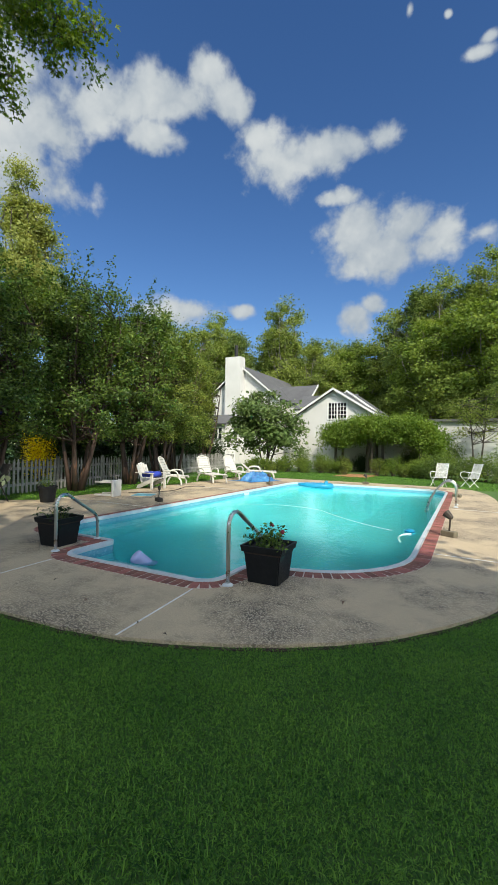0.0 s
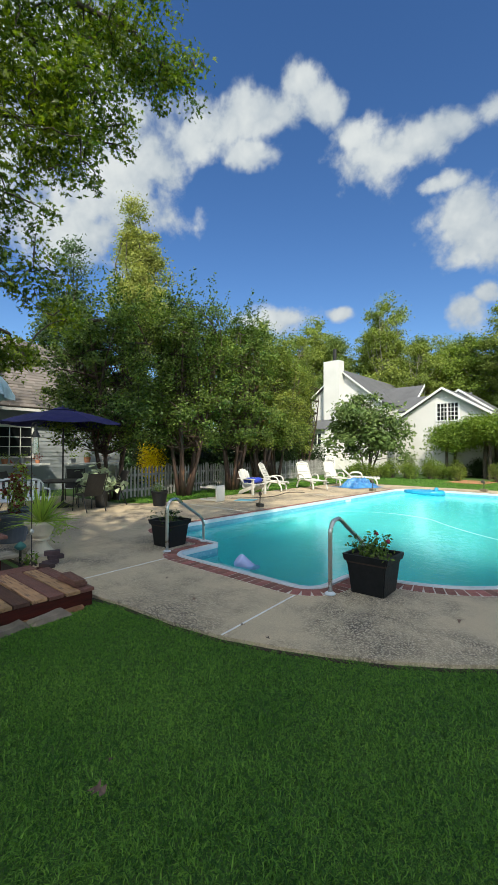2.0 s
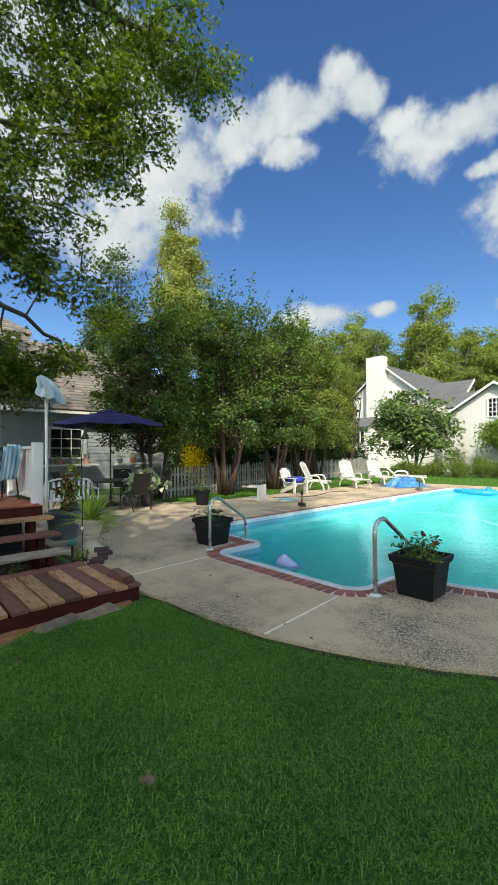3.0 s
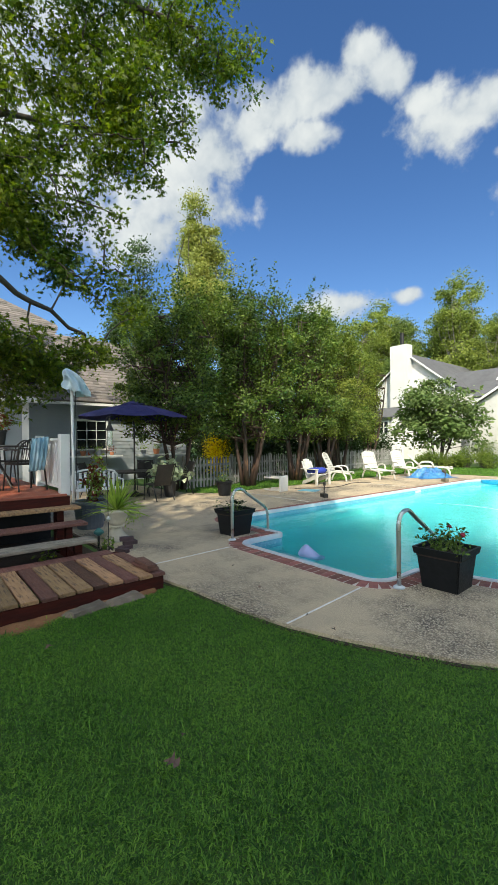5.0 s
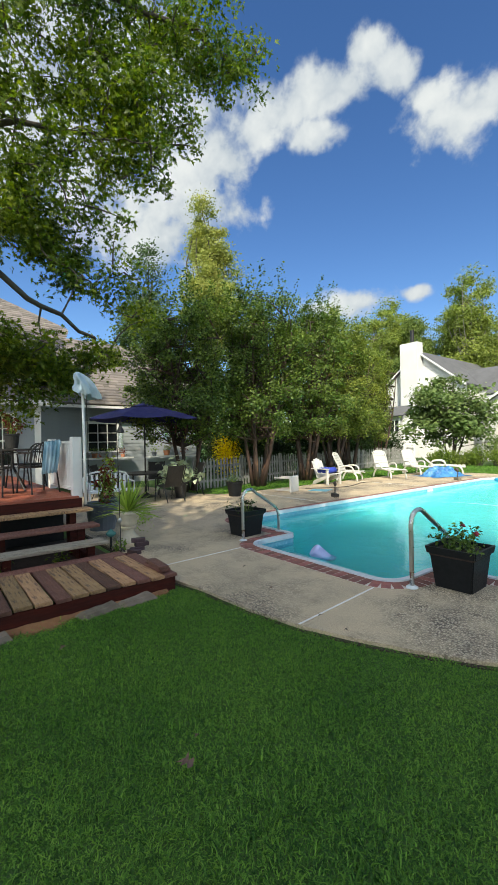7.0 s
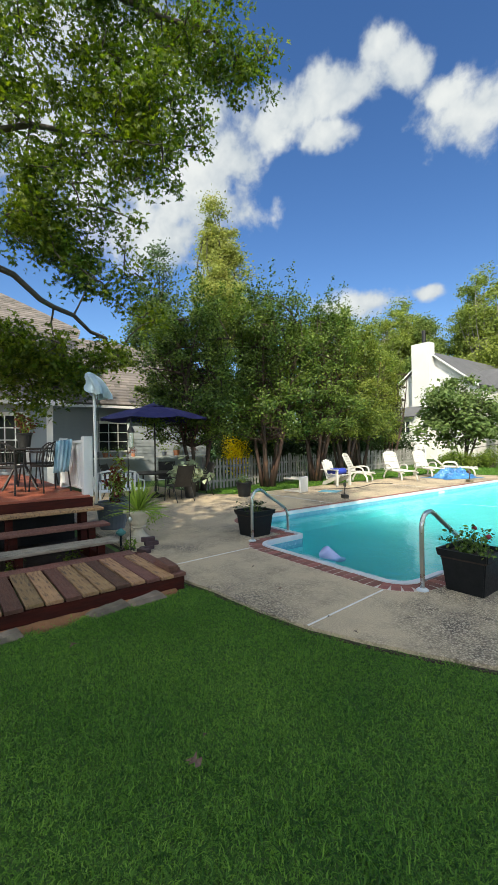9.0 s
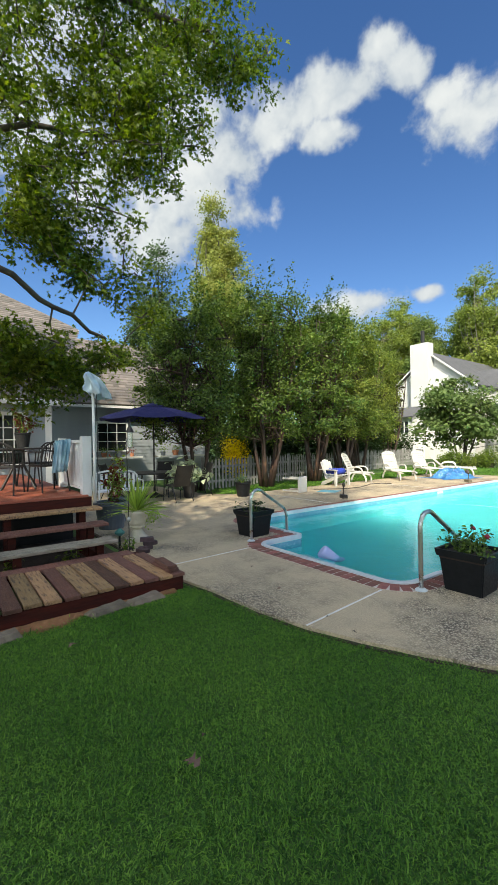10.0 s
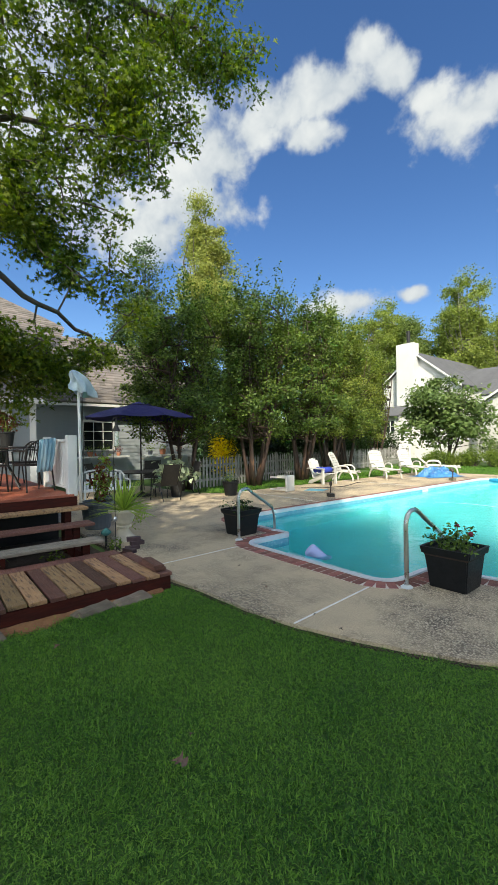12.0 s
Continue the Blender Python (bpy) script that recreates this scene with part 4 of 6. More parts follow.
def raised_deck():
    root = thing("raised_deck", (0, 0, 0), "raised timber deck with worn red stain", "deck")
    me = bpy.data.meshes.new("board")
    bm = a_box(-0.068, 0.068, -3.6, 1.86, 0, 0.034, 0.004)
    bm.to_mesh(me)
    bm.free()
    me.materials.append(M["deck"])
    x = -6.62
    while x > -13.0:
        piece("board", me, root, pose(x, 0, DECK_Z - 0.034))
        x -= 0.142
    bm = bmesh.new()
    box(bm, -6.585, -6.55, -3.6, 1.9, DECK_Z - 0.2, DECK_Z - 0.036)
    box(bm, -12.95, -6.585, 1.862, 1.9, DECK_Z - 0.2, DECK_Z - 0.036)
    part("fascia", bm, M["fascia"], root)
    # black panel added to imitate the deep shade under the deck
    part("skirt", a_box(-7.52, -7.49, -3.6, 1.86, -0.04, DECK_Z - 0.2), M["planter"], root, "added black panel standing in for the deep shade below")
    for px in (-6.64, -9.8, -12.8):
        for py in (1.75, -0.8, -3.4):
            part("post", a_box(px - 0.05, px + 0.05, py - 0.05, py + 0.05, -0.04, DECK_Z - 0.2), M["fascia"], root)


def deck_railing():
    root = thing("deck_railing", (0, 1.86, DECK_Z), "white painted deck railing with close upright boards", "railing")
    part("post", a_box(-6.76, -6.62, -0.07, 0.07, -0.03, 0.9, 0.006), M["white"], root)
    part("post", a_box(-8.24, -8.12, -0.06, 0.06, 0, 0.9, 0.006), M["white"], root)
    part("top_rail", a_box(-8.12, -6.76, -0.06, 0.06, 0.8, 0.845, 0.005), M["white"], root)
    part("bottom_rail", a_box(-8.12, -6.76, -0.03, 0.03, 0.06, 0.1, 0.004), M["white"], root)
    me = bpy.data.meshes.new("baluster")
    bm = a_box(-0.045, 0.045, -0.012, 0.012, 0.1, 0.8, 0.003)
    bm.to_mesh(me)
    bm.free()
    me.materials.append(M["white"])
    x = -6.84
    while x > -8.1:
        piece("baluster", me, root, pose(x, 0, 0))
        x -= 0.105


tagged(link_mesh("bare_soil", prism([(-7.6, -3.6), (-5.4, -3.6), (-5.4, 2.1), (-7.6, 2.1)], -0.045, -0.03), M["soil"]), "dark bare soil under the stairs", "soil", kind="structure")
stairs()
platform()
clay_strip()
corner_boards()
raised_deck()
deck_railing()


def draped(name, points, width, material, parent=None, label="", category="", folds=5, depth=0.03, across=(0, 1, 0)):
    """Cloth hung along a line of points, with folds across its width."""
    bm = bmesh.new()
    rows = []
    pts = [Vector(p) for p in points]
    n = folds * 4
    for i, p in enumerate(pts):
        d = Vector(across)
        rows.append([bm.verts.new(p + d * (width * (k / n - 0.5)) * (1 - 0.12 * i / len(pts)) + Vector((depth * math.sin(k / n * folds * 6.28 + i * 0.4) * min(1, 0.3 + i * 0.3), 0, depth * 0.4 * math.cos(k * 1.9 + i)))) for k in range(n + 1)])
    for a, b in zip(rows, rows[1:]):
        for k in range(n):
            bm.faces.new((a[k], a[k + 1], b[k + 1], b[k]))
    ob = link_mesh(name, bm, material, True)
    sol = ob.modifiers.new("thick", "SOLIDIFY")
    sol.thickness = 0.008
    if parent:
        ob.parent = parent
    if label:
        tagged(ob, label, category)
    return ob


def lamp_post():
    root = thing("pole_lamp", (-6.56, 1.955, 0), "slim white pole on the railing post carrying a cloth-wrapped lamp head", "lamp post")
    part("pole", a_tube([(0, 0, 0.66), (0, 0, 1.4), (-0.01, -0.01, 2.5)], 0.022, 10), M["white"], root, smooth=True)
    part("cable", a_tube([(0.03, 0.02, 0.72), (0.04, 0.035, 1.1), (0.035, 0.04, 1.7), (0.03, 0.03, 2.35)], 0.006, 6), M["iron"], root, "black cable")
    bm = bmesh.new()
    lathe(bm, [(0.04, 2.38), (0.06, 2.43), (0.06, 2.5), (0.03, 2.54)], 14)
    part("lamp_head", bm, M["white"], root)
    # cloth thrown over the head, bunched to one side
    bm = bmesh.new()
    n = 44
    rings = []
    for r, z, dy in ((0.012, 2.69, -0.08), (0.05, 2.66, -0.06), (0.085, 2.60, -0.02), (0.105, 2.53, 0.02), (0.12, 2.46, 0.05), (0.13, 2.39, 0.06), (0.135, 2.33, 0.06)):
        ring = []
        for k in range(n):
            a = 2 * math.pi * k / n
            fold = 1 + 0.28 * math.sin(5 * a + 9 * z) + 0.3 * noise.noise(Vector((math.cos(a) * 2.2, math.sin(a) * 2.2, z * 7)))
            drop = (2.69 - z) * (0.45 * noise.noise(Vector((math.cos(a) * 1.7, math.sin(a) * 1.7, 5))) - 0.3 * math.sin(a))
            ring.append(bm.verts.new((r * math.cos(a) * fold, r * 1.25 * math.sin(a) * fold + dy, z + drop * 0.55)))
        rings.append(ring)
    for a, b in zip(rings, rings[1:]):
        for k in range(n):
            bm.faces.new((a[k], a[(k + 1) % n], b[(k + 1) % n], b[k]))
    bm.faces.new(rings[0])
    part("cover", bm, M["cloth"], root, "pale blue cloth cover", smooth=False)


lamp_post()
draped("towel", [(-7.37, 1.66, DECK_Z + 0.570), (-7.35, 1.66, DECK_Z + 0.790), (-7.32, 1.66, DECK_Z + 0.855), (-7.28, 1.66, DECK_Z + 0.850), (-7.25, 1.65, DECK_Z + 0.770), (-7.24, 1.63, DECK_Z + 0.590), (-7.24, 1.61, DECK_Z + 0.410), (-7.24, 1.6, DECK_Z + 0.330)], 0.25, M["striped"], None, "blue striped towel draped over a chair back by the railing", "towel", folds=4, depth=0.016, across=(0.2, 0.98, 0.12))


def iron_chair(place, turn, label):
    root = thing("patio_chair", place, label, "chair", "iron patio chairs", turn)
    part("seat", a_box(-0.23, 0.23, -0.22, 0.22, 0.42, 0.455, 0.012), M["iron"], root)
    for sx in (-0.21, 0.21):
        part("leg", a_tube([(sx, 0.2, 0.42), (sx * 1.08, 0.25, 0)], 0.013), M["iron"], root)
        part("leg", a_tube([(sx, -0.2, 0.42), (sx * 1.08, -0.27, 0)], 0.013), M["iron"], root)
        part("arm", a_tube([(sx, -0.21, 0.66), (sx * 1.1, 0.0, 0.67), (sx * 1.1, 0.2, 0.65), (sx, 0.21, 0.44)], 0.013), M["iron"], root)
    part("back_frame", a_tube([(-0.21, -0.2, 0.44)] + arc((-0.22, -0.26, 0.7), (0, -0.32, 0.96), (0.22, -0.26, 0.7), 8) + [(0.21, -0.2, 0.44)], 0.014), M["iron"], root)
    for k in range(6):
        x = -0.15 + 0.06 * k
        part("spindle", a_tube([(x, -0.2, 0.45), (x, -0.28, 0.82 - 1.6 * x * x)], 0.007, 6), M["iron"], root)
    return root


def deck_table():
    root = thing("deck_table", (-8.4, 1.18, DECK_Z), "round black iron table on the red deck", "table")
    part("tabletop", lathe(bmesh.new(), [(0.5, 0.70), (0.52, 0.71), (0.52, 0.725), (0.5, 0.735)], 28), M["iron"], root)
    for k in range(4):
        a = k * math.pi / 2 + 0.6
        part("leg", a_tube([(0.1 * math.cos(a), 0.1 * math.sin(a), 0.7), (0.12 * math.cos(a), 0.12 * math.sin(a), 0.4), (0.38 * math.cos(a), 0.38 * math.sin(a), 0)], 0.016), M["iron"], root)


deck_table()
c0 = iron_chair((-7.6, 1.5, DECK_Z), 105, "black wrought-iron chair at the round deck table")
for x, y, a in ((-7.6, 0.85, 65), (-8.3, 0.4, 5), (-9.2, 1.0, -95), (-8.9, 1.55, -150)):
    copy_thing(c0, pose(x, y, DECK_Z, 0, 0, a))


# ---- left house ----
def sash_window(root, x, y0, y1, z0, z1, cols, rows, shutters=False):
    """A white sash window in a wall that faces +X."""
    w = new("window")
    w.parent = root
    bm = bmesh.new()
    box(bm, x, x + 0.06, y0 - 0.09, y0, z0 - 0.05, z1 + 0.1)
    box(bm, x, x + 0.06, y1, y1 + 0.09, z0 - 0.05, z1 + 0.1)
    box(bm, x, x + 0.07, y0, y1, z1, z1 + 0.1)
    box(bm, x, x + 0.09, y0, y1, z0 - 0.06, z0)
    part("frame", bm, M["white"], w)
    bm = bmesh.new()
    for k in range(1, cols):
        y = y0 + (y1 - y0) * k / cols
        box(bm, x + 0.015, x + 0.04, y - 0.014, y + 0.014, z0, z1)
    for k in range(1, rows):
        z = z0 + (z1 - z0) * k / rows
        box(bm, x + 0.012, x + 0.036, y0, y1, z - 0.014, z + 0.014)
    part("muntins", bm, M["white"], w)
    part("pane", a_box(x - 0.01, x + 0.008, y0, y1, z0, z1), M["glass"], w)
    return w


def lap_siding(root, x, y0, y1, z0, z1, lap=0.15):
    """A wall facing +X, clad in lapped boards."""
    wall = part("wall", a_box(x - 0.1, x + 0.004, y0, y1, z0, z1), M["siding"], root)
    me = bpy.data.meshes.new("board")
    bm = bmesh.new()
    f = [bm.verts.new(p) for p in ((0.028, 0, 0), (0.028, y1 - y0, 0), (0.008, y1 - y0, lap), (0.008, 0, lap))]
    b = [bm.verts.new(p) for p in ((0.0, 0, 0), (0.0, y1 - y0, 0), (0.0, y1 - y0, lap), (0.0, 0, lap))]
    bm.faces.new(f)
    for i in range(4):
        bm.faces.new((f[(i + 1) % 4], f[i], b[i], b[(i + 1) % 4]))
    bm.to_mesh(me)
    bm.free()
    me.materials.append(M["siding"])
    for k in range(int((z1 - z0) / lap)):
        piece("board", me, wall, pose(x + 0.004, y0, z0 + k * lap))


def left_house():
    root = thing("clapboard_house", (0, 0, 0), "single-storey grey clapboard house with tan shingle roof", "house")
    # wing that stands forward, with a tall window, and the long wall set back
    lap_siding(root, -13.1, -6, 2.65, 0, 2.78)
    part("wall", a_box(-17, -13.2, 2.55, 2.65, 0, 2.78), M["siding"], root)
    lap_siding(root, -17.0, 2.65, 10.2, 0, 3.1)
    part("corner_board", a_box(-13.2, -13.06, 2.52, 2.69, 0, 2.78), M["white"], root)
    part("fascia_board", a_box(-12.72, -12.66, -6, 2.9, 2.72, 2.9), M["white"], root)
    part("fascia_board", a_box(-16.5, -16.44, 2.9, 10.6, 3.05, 3.25), M["white"], root)
    sash_window(root, -13.07, 0.95, 1.98, 1.08, 2.42, 4, 4)
    sash_window(root, -16.97, 5.2, 6.35, 1.35, 2.45, 3, 3)
    # roof planes
    bm = sheet(bmesh.new(), [(-12.65, -6.5, 2.88), (-12.65, 2.9, 2.88), (-16.9, 4.49, 6.11), (-18.95, 2.09, 7.67), (-18.95, -6.5, 7.67)], 0.12)
    part("roof", bm, M["roof_tan"], root)
    bm = sheet(bmesh.new(), [(-16.4, 2.2, 3.2), (-16.4, 10.6, 3.2), (-20.0, 10.6, 6.5), (-20.0, 2.2, 6.5)], 0.12)
    part("roof", bm, M["roof_tan"], root)
    def courses(x_eave, x_ridge, z_eave, slope, y_low, y_high):
        """Lapped shingle tabs, course over course, up a roof plane that falls towards +X."""
        rng = random.Random(23)
        bm = bmesh.new()
        x = x_eave
        while x > x_ridge:
            up = x - 0.145
            z0, z1 = z_eave + slope * (x_eave - x), z_eave + slope * (x_eave - up)
            y, end = y_low(up), y_high(up)
            while y < end - 0.05:
                to = min(y + rng.uniform(0.22, 0.4), end)
                lift = rng.uniform(0.026, 0.036)
                v = [bm.verts.new(p) for p in ((x, y, z0 + lift), (x, to - 0.006, z0 + lift), (up, to - 0.006, z1 + 0.008), (up, y, z1 + 0.008), (x, y, z0 + 0.004), (x, to - 0.006, z0 + 0.004))]
                bm.faces.new(v[:4])
                bm.faces.new((v[0], v[4], v[5], v[1]))
                y = to
            x = up
        tagged(part("shingles", bm, M["roof_tan"], root), kind="stuff")
    courses(-12.65, -18.9, 2.88, 0.76, lambda x: -6.5, lambda x: 2.9 + (-12.65 - x) * 0.374 if x > -16.9 else 4.49 + (x + 16.9) * 1.17)
    courses(-16.4, -19.95, 3.2, 0.9167, lambda x: 2.3, lambda x: 10.6)
    part("ridge_board", a_box(-16.93, -16.85, 3.3, 4.5, 5.93, 6.07), M["white"], root)
    # shelf boards with flower boxes under the far window
    for y0, y1 in ((4.7, 6.9), (7.6, 9.9)):
        part("shelf", a_box(-16.88, -16.5, y0, y1, 1.02, 1.08), M["white"], root)
    return root


left_house()


def shelf_pots():
    rng = np.random.default_rng(17)
    for k, y in enumerate((4.9, 5.35, 5.95, 6.5, 7.9, 8.5, 9.3)):
        r = 0.09 + 0.03 * (k % 3)
        root = thing("shelf_pot", (-16.68, y, 1.08), "small potted plant on a white wall shelf", "plant pot", "pots on the wall shelves")
        part("pot", lathe(bmesh.new(), [(r * 0.7, 0), (r, r * 1.5), (r * 0.85, r * 1.5)], 12), M["terracotta" if k % 2 else "bluepot"], root)
        pts = rng.normal(size=(70, 3)) * np.array((0.07, 0.1, 0.07)) + np.array((0, 0, r * 1.5 + 0.1))
        leaf_cloud("foliage", pts, 0.07, "plain", M["red_leaf" if k % 3 == 0 else "vine"], root, rng)


shelf_pots()


# ---- patio set under the parasol ----
def parasol():
    root = thing("parasol", (-11.6, 5.2, 0), "open navy-blue canvas parasol on a dark pole", "parasol")
    part("pole", a_tube([(0, 0, 0), (0, 0, 2.72)], 0.024, 10), M["iron"], root)
    part("base", lathe(bmesh.new(), [(0.26, 0), (0.26, 0.04), (0.12, 0.09), (0.04, 0.14), (0.03, 0.3)], 20), M["iron"], root)
    bm = bmesh.new()
    n = 48
    rings = []
    for r, z in ((0.03, 2.74), (0.4, 2.67), (0.85, 2.565), (1.25, 2.45), (1.6, 2.32)):
        rings.append([bm.verts.new((r * math.cos(a) * f, r * math.sin(a) * f, z - 0.035 * r * (1 - f) * 14)) for a, f in ((2 * math.pi * k / n, 1 - 0.06 * abs(math.sin(4 * 2 * math.pi * k / n))) for k in range(n))])
    for a, b in zip(rings, rings[1:]):
        for k in range(n):
            bm.faces.new((a[k], a[(k + 1) % n], b[(k + 1) % n], b[k]))
    bm.faces.new(rings[0])
    can = part("canopy", bm, M["navy"], root)
    s = can.modifiers.new("thick", "SOLIDIFY")
    s.thickness = 0.006
    part("vent", lathe(bmesh.new(), [(0.36, 2.69), (0.2, 2.76), (0.05, 2.80), (0.03, 2.86)], 24), M["navy"], root)
    for k in range(8):
        a = 2 * math.pi * k / 8
        part("rib", a_tube([(0.05 * math.cos(a), 0.05 * math.sin(a), 2.68), (1.56 * math.cos(a), 1.56 * math.sin(a), 2.305)], 0.008, 5), M["iron"], root)
    return root


parasol()


def patio_table():
    root = thing("patio_table", (-11.6, 5.2, 0), "dark round patio table beneath the parasol", "table")
    part("tabletop", lathe(bmesh.new(), [(0.7, 0.70), (0.72, 0.71), (0.72, 0.73), (0.7, 0.74), (0.04, 0.742)], 32), M["iron"], root)
    for k in range(4):
        a = k * math.pi / 2 + 0.4
        part("leg", a_tube([(0.5 * math.cos(a), 0.5 * math.sin(a), 0.7), (0.55 * math.cos(a), 0.55 * math.sin(a), 0)], 0.018), M["iron"], root)


patio_table()


def sling_chair(place, turn):
    root = thing("sling_chair", place, "dark metal sling chair beside the patio table", "chair", "patio sling chairs", turn)
    part("seat", sheet(bmesh.new(), [(-0.25, 0.25, 0.44), (0.25, 0.25, 0.44), (0.25, -0.2, 0.40), (-0.25, -0.2, 0.40)], 0.012), M["iron"], root)
    part("backrest", sheet(bmesh.new(), [(-0.25, -0.2, 0.41), (0.25, -0.2, 0.41), (0.25, -0.42, 0.98), (-0.25, -0.42, 0.98)], 0.012), M["iron"], root)
    for sx in (-0.27, 0.27):
        part("frame", a_tube([(sx, -0.44, 1.0), (sx, -0.21, 0.4), (sx, 0.26, 0.44), (sx, 0.3, 0)], 0.014), M["iron"], root)
        part("arm", a_tube([(sx, -0.3, 0.66), (sx, 0.0, 0.68), (sx, 0.25, 0.64), (sx, 0.26, 0.44)], 0.014), M["iron"], root)
        part("leg", a_tube([(sx, -0.18, 0.41), (sx, -0.36, 0)], 0.014), M["iron"], root)
    return root


s0 = sling_chair((-10.3, 5.3, 0), 95)
for x, y, a in ((-12.3, 4.3, -40), (-12.6, 6.0, 240), (-11.0, 6.35, 170)):
    copy_thing(s0, pose(x, y, 0, 0, 0, a))


# ---- picket fence ----
def picket_fence():
    root = thing("picket_fence", (-12.2, 7.3, 0), "weathered white picket fence in the shade of trees", "fence", turn=10)
    me = bpy.data.meshes.new("picket")
    bm = prism([(-0.04, 0), (0.04, 0), (0.04, 0.95), (0.0, 1.06), (-0.04, 0.95)], -0.01, 0.01)
    bm.transform(Matrix.Rotation(radians(90), 4, "X") @ Matrix.Identity(4))
    bm.transform(Matrix.Rotation(radians(90), 4, "Z"))
    bmesh.ops.recalc_face_normals(bm, faces=bm.faces)
    bm.to_mesh(me)
    bm.free()
    me.materials.append(M["fence"])
    rng = random.Random(4)
    y = 0.0
    while y < 20:
        piece("picket", me, root, pose(0.03, y, -0.02 + rng.uniform(-0.02, 0.03), 0, rng.uniform(-1, 1), 0))
        y += 0.165
    for z in (0.25, 0.75):
        part("rail", a_box(-0.03, 0.015, -0.1, 20, z - 0.04, z + 0.04), M["fence"], root)
    for k in range(9):
        part("post", a_box(-0.12, -0.03, 2.4 * k - 0.05, 2.4 * k + 0.05, -0.04, 1.1, 0.006), M["fence"], root)


picket_fence()


# ---- pool furniture ----
def slatted(name, place, turn, label, back_angle, foot=0.95, high=0.86):
    """A white resin reclining lounger with a slatted seat and back."""
    root = thing(name, place, label, "lounger", "white resin loungers", turn)
    me_w = 0.29
    for sx in (-1, 1):
        rail = arc((sx * 0.3, foot, 0.3), (sx * 0.31, 0.0, 0.40), (sx * 0.31, -0.55, 0.36), 6)
        part("side_rail", a_tube(rail, 0.03, 8), M["plastic"], root, smooth=True)
        part("leg", a_tube(arc((sx * 0.3, foot - 0.25, 0.32), (sx * 0.33, foot - 0.09, 0.2), (sx * 0.33, foot - 0.13, 0), 5), [0.035] * 6, 8), M["plastic"], root, smooth=True)
        part("leg", a_tube(arc((sx * 0.31, -0.3, 0.36), (sx * 0.34, -0.5, 0.2), (sx * 0.34, -0.52, 0), 5), [0.035] * 6, 8), M["plastic"], root, smooth=True)
        part("arm", a_tube(arc((sx * 0.33, -0.45, 0.34), (sx * 0.36, -0.5, 0.62), (sx * 0.36, -0.05, 0.58), 6) + arc((sx * 0.36, 0.0, 0.575), (sx * 0.35, 0.16, 0.54), (sx * 0.33, 0.14, 0.36), 4), 0.028, 8), M["plastic"], root, smooth=True)
    for k in range(int((foot + 0.35) / 0.16)):
        y = foot - 0.07 - 0.16 * k
        part("slat", a_box(-me_w, me_w, y - 0.06, y + 0.06, 0.355, 0.38, 0.008), M["plastic"], root)
    c, s = math.cos(radians(back_angle)), math.sin(radians(back_angle))
    for k in range(7):
        d = (0.08 + 0.125 * k) * high
        bm = a_box(-me_w + 0.01 * k, me_w - 0.01 * k, -0.047, 0.047, -0.012, 0.012, 0.006)
        bm.transform(Matrix.Translation((0, -0.38 - c * d, 0.38 + s * d)) @ Matrix.Rotation(radians(-back_angle), 4, "X"))
        part("back_slat", bm, M["plastic"], root)
    bm = bmesh.new()
    tube(bm, [(-0.3, -0.38, 0.38), (-0.28, -0.38 - c * 0.8 * high, 0.38 + s * 0.8 * high)] + arc((-0.27, -0.38 - c * 0.84 * high, 0.38 + s * 0.84 * high), (0, -0.38 - c * 1.02 * high, 0.38 + s * 1.02 * high), (0.27, -0.38 - c * 0.84 * high, 0.38 + s * 0.84 * high), 6) + [(0.3, -0.38, 0.38)], 0.024, 8)
    part("back_frame", bm, M["plastic"], root, smooth=True)
    return root


slatted("lounger", (-10.15, 13.1, 0), -70, "white resin armchair with leaning back beside the loungers", 64, 0.4)
slatted("lounger", (-9.9, 15.05, 0), -116, "white slatted resin lounger with high back", 66)
slatted("lounger", (-9.85, 17.2, 0), -117, "white slatted resin lounger with high back, tarp beside it", 64)
slatted("lounger", (-9.3, 18.4, 0), -64, "white resin lounger reclined low", 42)


def adirondack():
    root = thing("adirondack_chair", (-10.05, 11.5, 0), "white resin armchair holding rolled blue towels", "chair", turn=-95)
    for sx in (-1, 1):
        part("front_leg", a_box(sx * 0.31 - 0.03, sx * 0.31 + 0.03, 0.28, 0.38, 0, 0.55, 0.008), M["plastic"], root)
        bm = sheet(bmesh.new(), [(sx * 0.27, 0.38, 0.38), (sx * 0.27, -0.42, 0.12), (sx * 0.27, -0.5, 0.0), (sx * 0.27, -0.35, 0.0), (sx * 0.27, 0.38, 0.28)], 0.03)
        part("stringer", bm, M["plastic"], root)
        part("arm", a_box(sx * 0.34 - 0.065, sx * 0.34 + 0.065, -0.42, 0.42, 0.55, 0.58, 0.012), M["plastic"], root)
    for k in range(5):
        y = 0.33 - 0.13 * k
        part("seat_slat", a_box(-0.26, 0.26, y - 0.055, y + 0.055, 0.375 - 0.04 * k, 0.395 - 0.04 * k, 0.006), M["plastic"], root)
    for k in range(5):
        x = -0.2 + 0.1 * k
        bm = a_box(-0.046, 0.046, -0.01, 0.01, 0, 0.78 - 2.2 * x * x, 0.006)
        bm.transform(Matrix.Translation((x, -0.26, 0.2)) @ Matrix.Rotation(radians(24), 4, "X"))
        part("back_slat", bm, M["plastic"], root)


adirondack()


